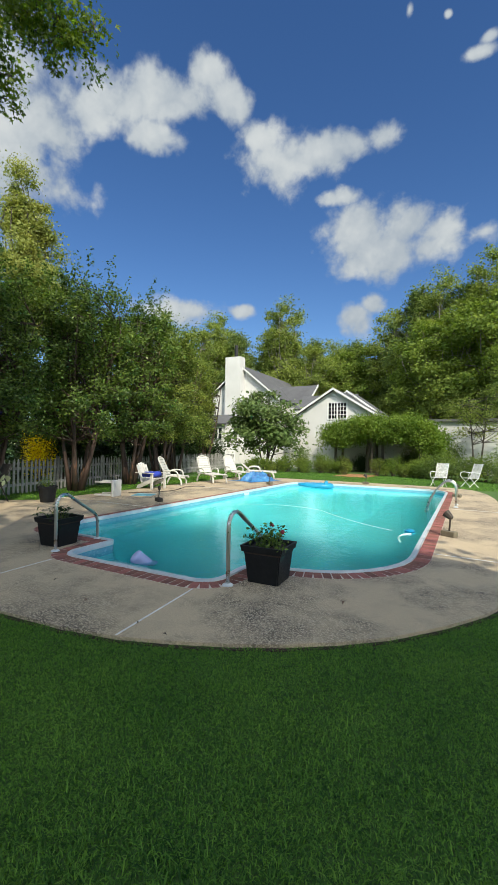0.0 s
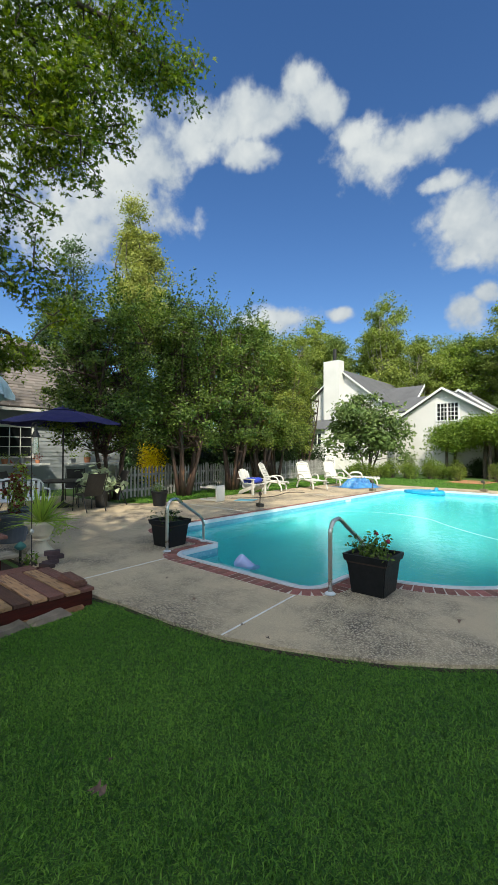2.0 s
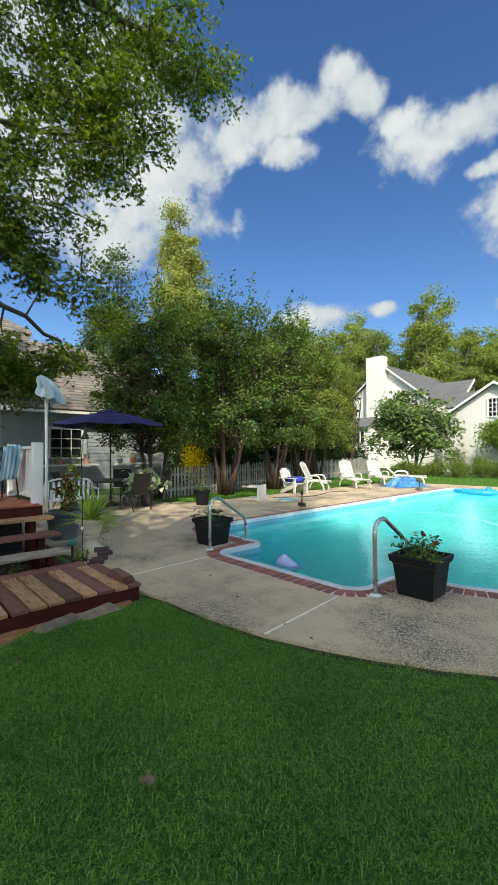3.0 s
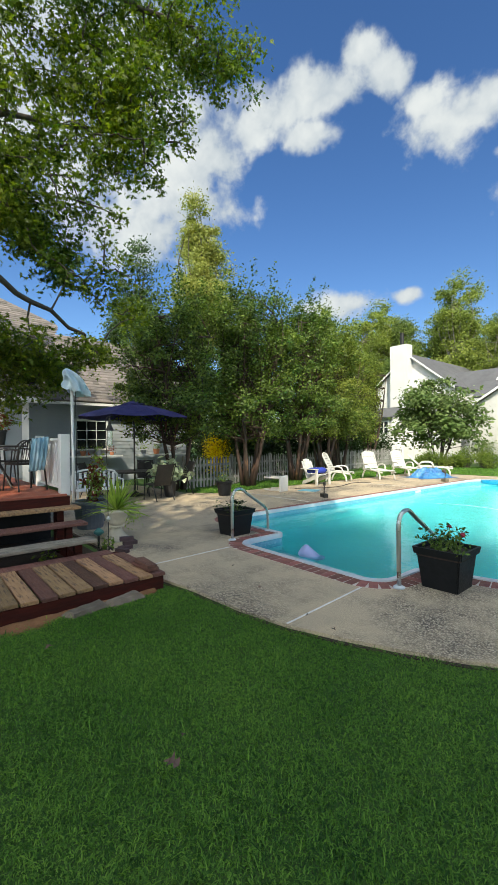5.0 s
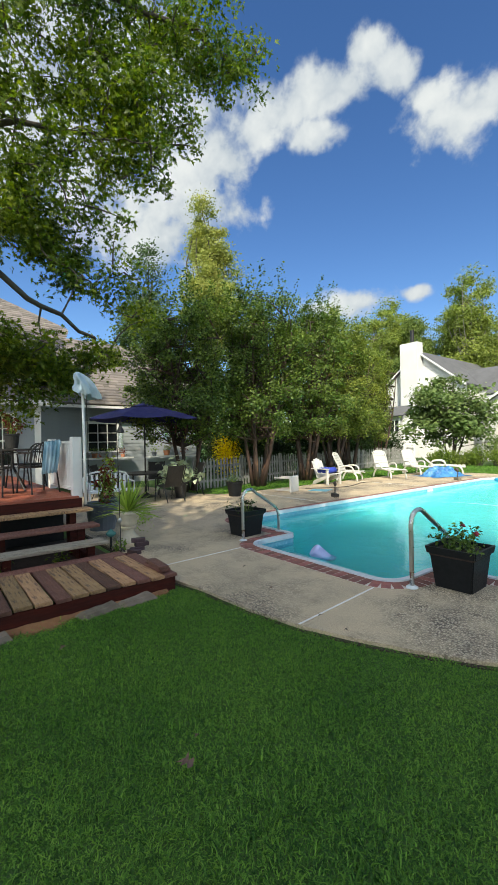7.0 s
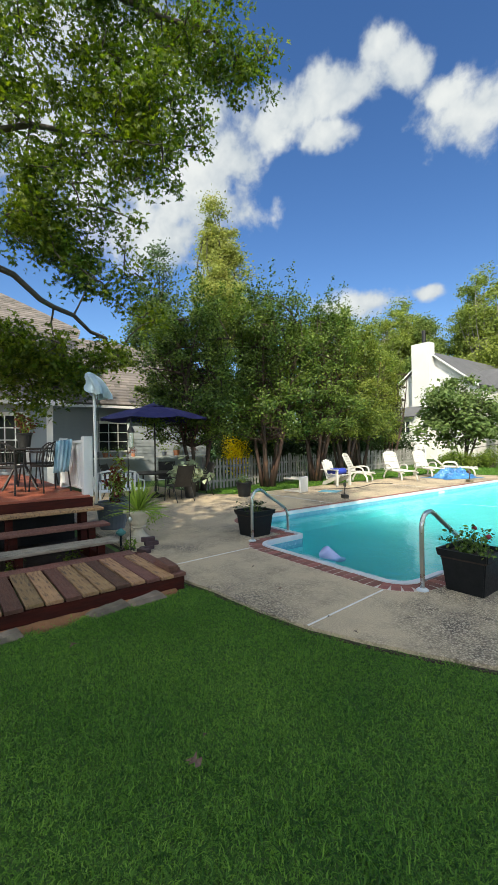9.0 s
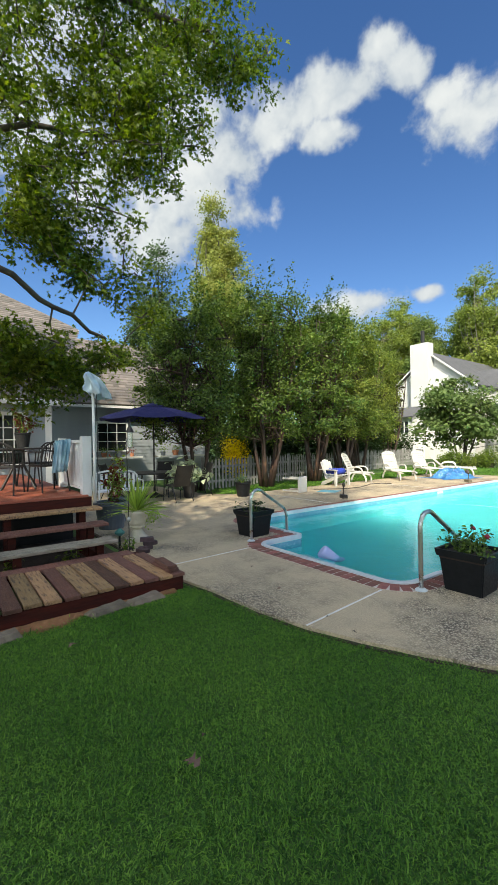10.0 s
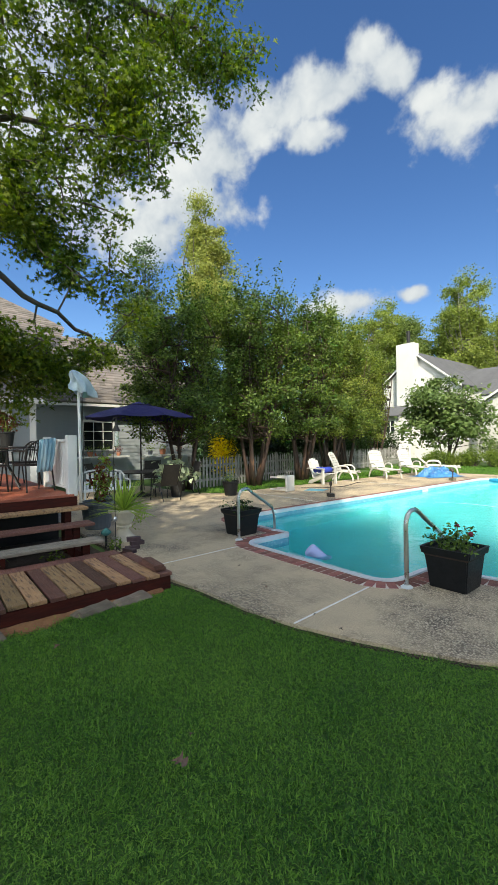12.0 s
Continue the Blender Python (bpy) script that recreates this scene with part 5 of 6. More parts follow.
def rolled_towels():
    root = thing("rolled_towels", (-10.05, 11.5, 0.40), "navy blue towels rolled up on a chair", "towel", turn=-95)
    for y, z, r in ((0.12, 0.10, 0.10), (-0.08, 0.09, 0.09)):
        bm = bmesh.new()
        tube(bm, [(-0.3, y, z), (-0.15, y + 0.01, z + 0.02), (0.02, y, z), (0.18, y - 0.01, z + 0.025), (0.32, y, z)], [r * 0.9, r * 1.05, r * 0.97, r * 1.06, r * 0.9], 12)
        part("roll", bm, M["towel"], root, smooth=True)


rolled_towels()


def crumpled_tarp():
    bm = bmesh.new()
    n = 72
    grid = [[None] * (n + 1) for _ in range(n + 1)]
    for i in range(n + 1):
        for j in range(n + 1):
            u, v = i / n * 2 - 1, j / n * 2 - 1
            r = min(1, math.sqrt(u * u + v * v))
            heap = 0.2 * math.exp(-((u - 0.1) ** 2 * 2.5 + (v + 0.45) ** 2 * 5)) + 0.17 * math.exp(-((u + 0.1) ** 2 * 2.5 + (v - 0.4) ** 2 * 6)) + 0.1
            crease = 0.24 * (0.42 - abs(noise.noise(Vector((u * 2.2 + 0.6 * v, v * 2.8, 4))))) + 0.09 * (0.3 - abs(noise.noise(Vector((u * 9 + v * 3, v * 9, 2))))) + 0.14 * (0.33 - abs(noise.noise(Vector((u * 5, v * 5 - u * 2, 8)))))
            h = max(0.012, (1 - r ** 3) * (heap + crease) + 0.012)
            w = 1 + 0.22 * noise.noise(Vector((u * 1.6, v * 1.6, 9)))
            grid[i][j] = bm.verts.new((u * 0.62 * w, v * 1.05 * w, h))
    for i in range(n):
        for j in range(n):
            bm.faces.new((grid[i][j], grid[i + 1][j], grid[i + 1][j + 1], grid[i][j + 1]))
    ob = link_mesh("crumpled_tarp", bm, M["blue"])
    ob.location, ob.rotation_euler = (-8.6, 17.05, 0.0), (0, 0, radians(-18))
    tagged(ob, "crumpled bright blue tarpaulin lying on the deck", "tarpaulin")


crumpled_tarp()


def side_table():
    root = thing("resin_side_table", (-9.25, 9.05, 0), "small white resin table tipped on its side", "table", turn=14)
    part("tabletop", a_box(-0.04, 0.03, -0.24, 0.24, 0.0, 0.5, 0.025), M["plastic"], root)
    for y, z in ((-0.2, 0.44), (0.2, 0.44), (-0.2, 0.06), (0.2, 0.06)):
        part("leg", a_box(-0.6, -0.04, y - 0.025, y + 0.025, z - 0.025, z + 0.025, 0.006), M["plastic"], root)


side_table()


def deck_clutter():
    tagged(link_mesh("blue_mat", prism([(-9.1, 9.5), (-8.55, 9.75), (-8.75, 10.25), (-9.3, 10.0)], 0.0, 0.012), M["cloth_dark"]), "flat dark blue mat lying on the deck", "mat")
    tagged(link_mesh("garden_hose", a_tube(arc((-9.6, 9.9, 0.014), (-8.6, 10.9, 0.014), (-9.1, 11.9, 0.014), 10) + arc((-9.2, 12.2, 0.014), (-9.6, 12.9, 0.014), (-8.9, 13.2, 0.014), 6), 0.013, 6), M["bark"], True), "thin brown garden hose lying on the deck", "hose")


deck_clutter()


def garden_bench():
    root = thing("garden_bench", (-10.4, 3.7, 0), "white ornate garden bench beside the patio table", "bench", turn=-90)
    part("seat", a_box(-0.6, 0.6, -0.2, 0.22, 0.40, 0.44, 0.006), M["white"], root)
    for sx in (-0.56, 0.56):
        for y in (-0.18, 0.18):
            part("leg", a_tube([(sx, y, 0), (sx, y, 0.41)], 0.025), M["white"], root)
        part("arm", a_tube([(sx, -0.2, 0.66), (sx, 0.2, 0.64), (sx, 0.2, 0.42)], 0.02), M["white"], root)
    part("back_frame", a_tube([(-0.58, -0.2, 0.42), (-0.58, -0.25, 0.75)] + arc((-0.5, -0.26, 0.84), (0, -0.28, 0.98), (0.5, -0.26, 0.84), 8) + [(0.58, -0.25, 0.75), (0.58, -0.2, 0.42)], 0.025), M["white"], root)
    for k in range(9):
        x = -0.48 + 0.12 * k
        part("back_slat", a_box(x - 0.03, x + 0.03, -0.26, -0.235, 0.44, 0.84 - 0.12 * x * x, 0.004), M["white"], root)


garden_bench()


def mesh_chair(place, turn, label):
    root = thing("mesh_lawn_chair", place, label, "chair", "white wrought-iron lawn chairs", turn)
    bm = bmesh.new()
    for k in range(9):
        x = -0.22 + 0.055 * k
        box(bm, x - 0.006, x + 0.006, -0.22, 0.24, 0.4, 0.408)
    for k in range(9):
        y = -0.2 + 0.055 * k
        box(bm, -0.23, 0.23, y - 0.006, y + 0.006, 0.409, 0.416)
    part("seat", bm, M["white"], root)
    bm = bmesh.new()
    for k in range(15):
        x = -0.22 + 0.0315 * k
        tube(bm, [(x, -0.22, 0.41), (x, -0.42, 1.0)], 0.008, 5)
    for k in range(18):
        t = k / 17
        tube(bm, [(-0.23, -0.22 - 0.2 * t, 0.41 + 0.59 * t), (0.23, -0.22 - 0.2 * t, 0.41 + 0.59 * t)], 0.008, 5)
    part("backrest", bm, M["white"], root)
    for sx in (-0.25, 0.25):
        part("arm", a_tube([(sx, -0.3, 0.62)] + arc((sx, 0.1, 0.66), (sx, 0.34, 0.66), (sx, 0.26, 0.48), 5) + [(sx, 0.2, 0.42)], 0.014), M["white"], root, smooth=True)
        part("leg", a_tube([(sx, 0.2, 0.41), (sx, -0.22, 0.0)], 0.013), M["white"], root)
        part("leg", a_tube([(sx, -0.2, 0.41), (sx, 0.26, 0.0)], 0.013), M["white"], root)
        part("back_post", a_tube([(sx, -0.2, 0.38), (sx, -0.43, 1.03)], 0.014), M["white"], root)
    return root


k0 = mesh_chair((-1.15, 19.75, -0.04), 160, "white wrought-iron lawn chair on the grass")
copy_thing(k0, pose(0.05, 20.3, -0.04, 0, 0, 130))


def pool_float():
    """An inflatable boat: a fat rim that narrows to one end, a cushion at its head, and a thin floor inside."""
    root = thing("pool_float", (-5.75, 16.85, WATER_Z), "blue inflatable float lying on the water", "pool float", turn=-75)
    def rim(a, grow=1.0):
        t = (1 - math.sin(a)) / 2
        return Vector((0.36 * math.cos(a) * (1 - 0.45 * t * t) * grow, 0.66 * math.sin(a) * grow, 0.09 + 0.03 * t))
    ring = [rim(2 * math.pi * k / 40) for k in range(41)]
    thick = [0.115 - 0.05 * (1 - math.sin(2 * math.pi * k / 40)) / 2 + 0.008 * math.cos(k * 2.1) for k in range(41)]
    part("rim", tube(bmesh.new(), ring, thick, 12, cap=False), M["floaty"], root, smooth=True)
    part("cushion", a_tube([(-0.3, 0.42, 0.2), (-0.15, 0.46, 0.23), (0.15, 0.46, 0.23), (0.3, 0.42, 0.2)], [0.05, 0.08, 0.08, 0.05], 12), M["floaty"], root, smooth=True)
    bm = bmesh.new()
    inner = [bm.verts.new(rim(2 * math.pi * k / 40, 0.9)) for k in range(40)]
    hub = bm.verts.new((0, 0, 0.04))
    for a, b in zip(inner, inner[1:] + inner[:1]):
        bm.faces.new((a, b, hub))
    part("floor", bm, M["floaty"], root)


pool_float()


def pool_cleaner():
    root = thing("pool_cleaner", (-1.0, 8.9, WATER_Z), "white and blue pool cleaner with floating hose", "pool cleaner")
    part("hose", a_tube(arc((-4.9, 1.6, -0.02), (-3.9, 2.6, -0.01), (-2.7, 2.0, -0.01), 8) + arc((-2.5, 1.9, -0.01), (-1.4, 0.6, -0.01), (-0.4, 0.1, -0.01), 8), 0.016, 7), M["hose"], root, "thin white floating hose", smooth=True)
    part("tail", a_tube(arc((0.0, -0.1, 0.0), (-0.3, -0.3, 0.02), (-0.1, -0.85, -0.1), 8), 0.02, 7), M["hose"], root, smooth=True)
    part("body", lathe(bmesh.new(), [(0.03, -0.02), (0.10, 0.0), (0.11, 0.03), (0.05, 0.06)], 14, (-0.05, 0.12, 0)), M["floaty"], root, "blue cleaner float")


def ribbed_float():
    bm = bmesh.new()
    prof = [(0.02, -0.19), (0.09, -0.185)]
    for k in range(15):
        prof.append((0.1 + (0.007 if k % 2 else 0.0), -0.17 + 0.34 * k / 14))
    prof += [(0.09, 0.185), (0.02, 0.19)]
    lathe(bm, prof, 18)
    ob = link_mesh("ribbed_float", bm, M["ribs"], True)
    ob.location, ob.rotation_euler = (-4.13, 4.60, WATER_Z - 0.03), (radians(-48), 0, radians(141))
    tagged(ob, "pale lavender ribbed float bobbing beside the pool steps", "pool float")


ribbed_float()


pool_cleaner()


def return_fitting():
    part("skimmer", a_box(-6.87, -6.84, 12.6, 12.95, -0.14, -0.06, 0.006), M["coping"], pool, "white skimmer mouth")


return_fitting()


# ---- planting by the stairs ----
def urn(place):
    root = thing("urn_planter", place, "cream cast-stone urn with a spiky green plant", "planter")
    part("pedestal", lathe(bmesh.new(), [(0.19, 0), (0.185, 0.05), (0.13, 0.1), (0.085, 0.17), (0.075, 0.2)], 24), M["urn"], root, smooth=False)
    bm = lathe(bmesh.new(), [(0.07, 0.2), (0.12, 0.215), (0.125, 0.235), (0.105, 0.25), (0.15, 0.3), (0.18, 0.40), (0.19, 0.445), (0.235, 0.455), (0.24, 0.475), (0.235, 0.495), (0.19, 0.49)], 32)
    part("urn", bm, M["urn"], root, smooth=False)
    part("soil", lathe(bmesh.new(), [(0.165, 0.45), (0.15, 0.48)], 16), M["soil"], root)
    rng = np.random.default_rng(3)
    bm = bmesh.new()
    for k in range(120):
        a, up = rng.uniform(0, 6.28), rng.uniform(0.0, 1.45)
        length = rng.uniform(0.46, 0.76)
        d = Vector((math.cos(a) * math.cos(up), math.sin(a) * math.cos(up), math.sin(up)))
        s = Vector((-math.sin(a), math.cos(a), rng.normal() * 0.4)) * 0.011
        o = Vector((0, 0, 0.47))
        line = [o + d * length * t + Vector((0, 0, -0.22 * length * t * t * math.cos(up))) for t in (0, 0.35, 0.7, 1.0)]
        left, right = [bm.verts.new(p + s * w) for p, w in zip(line, (1, 1.15, 0.8))], [bm.verts.new(p - s * w) for p, w in zip(line, (1, 1.15, 0.8))]
        tip = bm.verts.new(line[3])
        for q in (0, 1):
            bm.faces.new((left[q], right[q], right[q + 1], left[q + 1]))
        bm.faces.new((left[2], right[2], tip))
    part("spiky_leaves", bm, M["spike"], root)
    pts = rng.normal(size=(420, 3)) * np.array((0.07, 0.09, 0.1)) + np.array((0.06, 0.2, 0.42))
    leaf_cloud("trailing_leaves", pts, 0.05, "lance", M["spike"], root, rng, droop=0.8)
    return root


def round_pot(name, place, r, h, material, label, plant, size, count, spread, tall, seed, second=None):
    root = thing(name, place, label, "planter")
    part("pot", lathe(bmesh.new(), [(r * 0.72, 0), (r * 0.95, h * 0.88), (r * 1.04, h * 0.9), (r * 1.04, h), (r * 0.92, h), (r * 0.9, h * 0.92)], 22), material, root)
    part("soil", lathe(bmesh.new(), [(r * 0.9, h * 0.88), (r * 0.88, h * 0.93)], 16), M["soil"], root)
    rng = np.random.default_rng(seed)
    bm = bmesh.new()
    mids = np.array((0, 0, h + tall * 0.5)) + in_ball(rng, 12) * np.array((spread, spread, tall * 0.5))
    for c in mids:
        tube(bm, bent(rng, (0, 0, h * 0.9), c, 4, 0.08), 0.006, 4, cap=False)
    part("stem_clump", bm, M["shrub"], root)
    pts = mids[rng.choice(12, count)] + rng.normal(size=(count, 3)) * spread * 0.3
    leaf_cloud("foliage", pts, size, "broad" if size > 0.2 else "plain", plant, root, rng, droop=0.5)
    if second:
        pts = mids[rng.choice(12, count)] + rng.normal(size=(count, 3)) * spread * 0.3
        leaf_cloud("green_foliage", pts, size, "lance", second, root, rng, droop=0.2)
    return root


urn((-6.5, 2.6, 0))
round_pot("tub_planter", (-7.8, 2.62, 0), 0.31, 0.5, M["bluepot"], "slate-blue tub with a red-leaved shrub", M["red_leaf"], 0.085, 150, 0.17, 0.72, 6, M["spike"])
round_pot("leafy_pot", (-8.35, 2.95, 0), 0.2, 0.5, M["bluepot"], "slate pot with yellow-green and red leaves", M["spike"], 0.09, 170, 0.16, 0.85, 16, M["red_leaf"])
round_pot("tub_planter", (-9.85, 7.2, 0), 0.24, 0.42, M["planter"], "dark pot with a few wispy green plants by the fence", M["pine"], 0.05, 220, 0.2, 0.25, 7)
round_pot("hosta_planter", (-10.75, 5.9, 0), 0.2, 0.45, M["iron"], "pot with large pale broad leaves", M["hosta"], 0.24, 240, 0.42, 0.5, 8)
round_pot("deck_pot", (-8.4, 1.25, DECK_Z + 0.742), 0.13, 0.26, M["iron"], "dark pot with a red-leaved plant on the table", M["red_leaf"], 0.06, 200, 0.15, 0.36, 9, M["vine"])


def loose_bricks():
    for x, y, z, a in ((-5.83, 2.46, 0.0, 100), (-5.85, 2.54, 0.057, 84), (-5.88, 2.5, 0.114, 70), (-5.7, 2.36, 0.0, 20)):
        b = link_mesh("loose_brick", a_box(-0.1, 0.1, -0.046, 0.046, 0, 0.057, 0.004), M["old_brick"])
        b.location, b.rotation_euler = (x, y, z), (0, 0, radians(a))
        tagged(b, "loose dark purple-brown brick beside the platform", "brick", "loose bricks")


def stake_light():
    root = thing("stake_light", (-6.3, 2.24, -0.04), "small garden stake light with a teal cap", "lamp")
    part("stake", a_tube([(0, 0, 0), (0, 0, 0.22)], 0.018, 8), M["iron"], root)
    part("cap", lathe(bmesh.new(), [(0.03, 0.2), (0.075, 0.235), (0.075, 0.26), (0.03, 0.30), (0.01, 0.315)], 16), M["teal"], root, "teal metal cap")


stake_light()
loose_bricks()
for k, (x, y) in enumerate(((-5.7, 1.35), (-5.65, 0.7), (-6.0, 2.25))):
    bush("weed", (x, y, -0.04), "small green weeds growing under the stairs", "weed", 0.14, 0.14, 0.14, 60, 0.06, "plain", M["vine"], 500 + k, "weeds by the stairs")


def feeder_hook():
    root = thing("hook_lantern", (-6.03, 2.29, -0.02), "thin iron garden hook with a lantern feeder", "garden hook")
    part("pole", a_tube([(0, 0, 0), (0.0, -0.01, 0.9), (0, -0.03, 1.82)] + arc((0, -0.03, 1.88), (0, -0.02, 2.0), (0.0, 0.04, 1.96), 4), 0.006, 6), M["iron"], root)
    part("lantern", lathe(bmesh.new(), [(0.012, 1.52), (0.04, 1.54), (0.04, 1.76)], 14, (0, 0.03, 0)), M["steel"], root, "clear feeder tube")
    part("lantern_roof", lathe(bmesh.new(), [(0.042, 1.76), (0.06, 1.77), (0.02, 1.86), (0.008, 1.95)], 14, (0, 0.03, 0)), M["iron"], root)
    part("catch", lathe(bmesh.new(), [(0.01, 0.42), (0.03, 0.45), (0.03, 0.47), (0.01, 0.5)], 12, (0, -0.005, 0)), M["steel"], root, "small round metal catch")


feeder_hook()


# ---- white house beyond the pool ----
def front_window(root, y, x0, x1, z0, z1, cols, rows):
    """A sash window in a wall that faces -Y."""
    w = new("window")
    w.parent = root
    bm = bmesh.new()
    box(bm, x0 - 0.1, x0, y - 0.06, y, z0 - 0.06, z1 + 0.08)
    box(bm, x1, x1 + 0.1, y - 0.06, y, z0 - 0.06, z1 + 0.08)
    box(bm, x0, x1, y - 0.06, y, z1, z1 + 0.08)
    box(bm, x0, x1, y - 0.09, y, z0 - 0.07, z0)
    part("frame", bm, M["white"], w)
    bm = bmesh.new()
    for k in range(1, cols):
        x = x0 + (x1 - x0) * k / cols
        t = 0.05 if 2 * k == cols else 0.02
        box(bm, x - t, x + t, y - 0.04, y - 0.015, z0, z1)
    for k in range(1, rows):
        z = z0 + (z1 - z0) * k / rows
        box(bm, x0, x1, y - 0.036, y - 0.012, z - 0.02, z + 0.02)
    part("muntins", bm, M["white"], w)
    part("pane", a_box(x0, x1, y - 0.008, y + 0.01, z0, z1), M["glass"], w)


def gable_block(root, x0, x1, y0, y1, eave, ridge, over=0.35):
    """Walls with a gable to -Y and a two-sided roof with white rake boards."""
    xm = (x0 + x1) / 2
    bm = bmesh.new()
    f = [bm.verts.new(p) for p in ((x0, y0, 0), (x1, y0, 0), (x1, y0, eave), (xm, y0, ridge), (x0, y0, eave))]
    b = [bm.verts.new((v.co.x, y1, v.co.z)) for v in f]
    bm.faces.new(f)
    bm.faces.new(b[::-1])
    for i in range(5):
        j = (i + 1) % 5
        bm.faces.new((f[j], f[i], b[i], b[j]))
    part("wall", bm, M["render"], root)
    k = (ridge - eave) / (xm - x0)
    for s, xe in ((-1, x0), (1, x1)):
        xo, zo = xe + s * over, eave - k * over
        bm = sheet(bmesh.new(), [(xo, y0 - over, zo + 0.16), (xo, y1 + over, zo + 0.16), (xm, y1 + over, ridge + 0.16), (xm, y0 - over, ridge + 0.16)], 0.14 * s)
        part("roof", bm, M["roof"], root)
        bm = sheet(bmesh.new(), [(xo, y0 - over - 0.02, zo + 0.0), (xm, y0 - over - 0.02, ridge + 0.0), (xm, y0 - over - 0.02, ridge + 0.165), (xo, y0 - over - 0.02, zo + 0.165)], 0.04)
        part("rake_board", bm, M["white"], root)


def white_house():
    root = thing("white_house", (0, 0, 0), "white masonry house with dark shingle gables and chimney", "house")
    gable_block(root, -22.6, -15.2, 33.9, 46, 6.0, 9.0)
    gable_block(root, -12.3, -5.46, 30, 40, 3.7, 5.85)
    # chimney with its shaft before the main gable
    bm = bmesh.new()
    box(bm, -20.19, -18.59, 33, 33.9, 0, 9.85)
    part("chimney", bm, M["render"], root)
    part("chimney_pot", a_tube([(-19.3, 33.5, 9.85), (-19.3, 33.5, 11.0)], 0.16, 10), M["iron"], root, "dark metal flue pipe")
    # link between the two gables
    part("wall", a_box(-15.2, -12.95, 36, 40, 0, 5.5), M["render"], root)
    bm = sheet(bmesh.new(), [(-19, 35.7, 5.65), (-12.9, 35.7, 5.65), (-12.9, 38.2, 7.6), (-19, 38.2, 7.6)], 0.16)
    part("roof", bm, M["roof"], root)
    part("rake_board", sheet(bmesh.new(), [(-12.86, 35.6, 5.45), (-12.86, 38.2, 7.45), (-12.86, 38.2, 7.68), (-12.86, 35.6, 5.72)], 0.05), M["white"], root)
    bm = sheet(bmesh.new(), [(-13.5, 33.5, 4.9), (-8.5, 33.5, 4.9), (-8.5, 36, 6.3), (-13.5, 36, 6.3)], 0.14)
    part("roof", bm, M["roof"], root)
    part("wall", a_box(-13.4, -12.3, 33.6, 36, 0, 4.8), M["render"], root)
    front_window(root, 30, -9.28, -7.95, 3.75, 4.9, 6, 4)
    # lean-to with small windows at the chimney's foot
    part("wall", a_box(-24.5, -19.35, 31.8, 32.98, 0, 3.6), M["render"], root)
    part("roof", sheet(bmesh.new(), [(-24.8, 31.4, 3.6), (-19.1, 31.4, 3.6), (-19.1, 32.97, 4.5), (-24.8, 32.97, 4.5)], 0.14), M["roof"], root)
    for x in (-22.2, -20.5):
        front_window(root, 31.8, x, x + 0.8, 2.25, 3.2, 2, 2)
    # dormer behind the second gable
    gable_block(root, -11.2, -6.66, 34.0, 39, 4.55, 6.2, 0.2)
    return root


white_house()


def garage():
    root = thing("white_outbuilding", (0, 0, 0), "low white masonry outbuilding behind shrubs", "outbuilding")
    part("wall", a_box(-5.3, 12, 30.3, 40, 0, 3.45), M["render"], root)
    part("roof", sheet(bmesh.new(), [(-5.4, 30.05, 3.6), (12.3, 30.05, 3.6), (12.3, 36, 3.8), (-5.4, 36, 3.8)], 0.16), M["roof"], root)


garage()


def arbour():
    root = thing("vine_arbour", (-5.1, 28.0, 0), "timber arbour thickly grown over with green vine", "arbour")
    rng = np.random.default_rng(12)
    for x in (-2.9, -0.5, 2.4):
        for y in (-0.6, 1.5):
            part("post", a_tube(bent(rng, (x, y, -0.04), (x + rng.normal() * 0.05, y, 2.6), 5, 0.02), 0.09, 8), M["bark"], root)
    for y in (-0.6, 1.5):
        part("beam", a_box(-3.2, 2.8, y - 0.06, y + 0.06, 2.6, 2.78), M["bark"], root)
    part("trunk", a_tube(bent(rng, (-0.9, 0.2, -0.04), (-0.7, 0.2, 2.7), 6, 0.04), 0.13, 8), M["bark"], root, "dark twisting vine trunk")
    n, m = 52000, 420
    mids = np.stack([np.linspace(-3.5, 3.7, m) + rng.normal(size=m) * 0.15, rng.uniform(-1.9, 2.0, m), np.zeros(m)], 1)
    dome = 3.55 - 0.045 * (mids[:, 0] - 0.2) ** 2 + rng.normal(size=m) * 0.1
    mids[:, 2] = dome - rng.uniform(0.0, 1.25, m) - np.where(mids[:, 0] > 2.7, rng.uniform(0, 1.0, m), 0)
    share = rng.choice(m, n)
    pts = mids[share] + rng.normal(size=(n, 3)) * np.array((0.24, 0.24, 0.2))
    leaf_cloud("vine", pts, 0.14, "plain", M["vine"], root, rng, droop=0.5)


arbour()


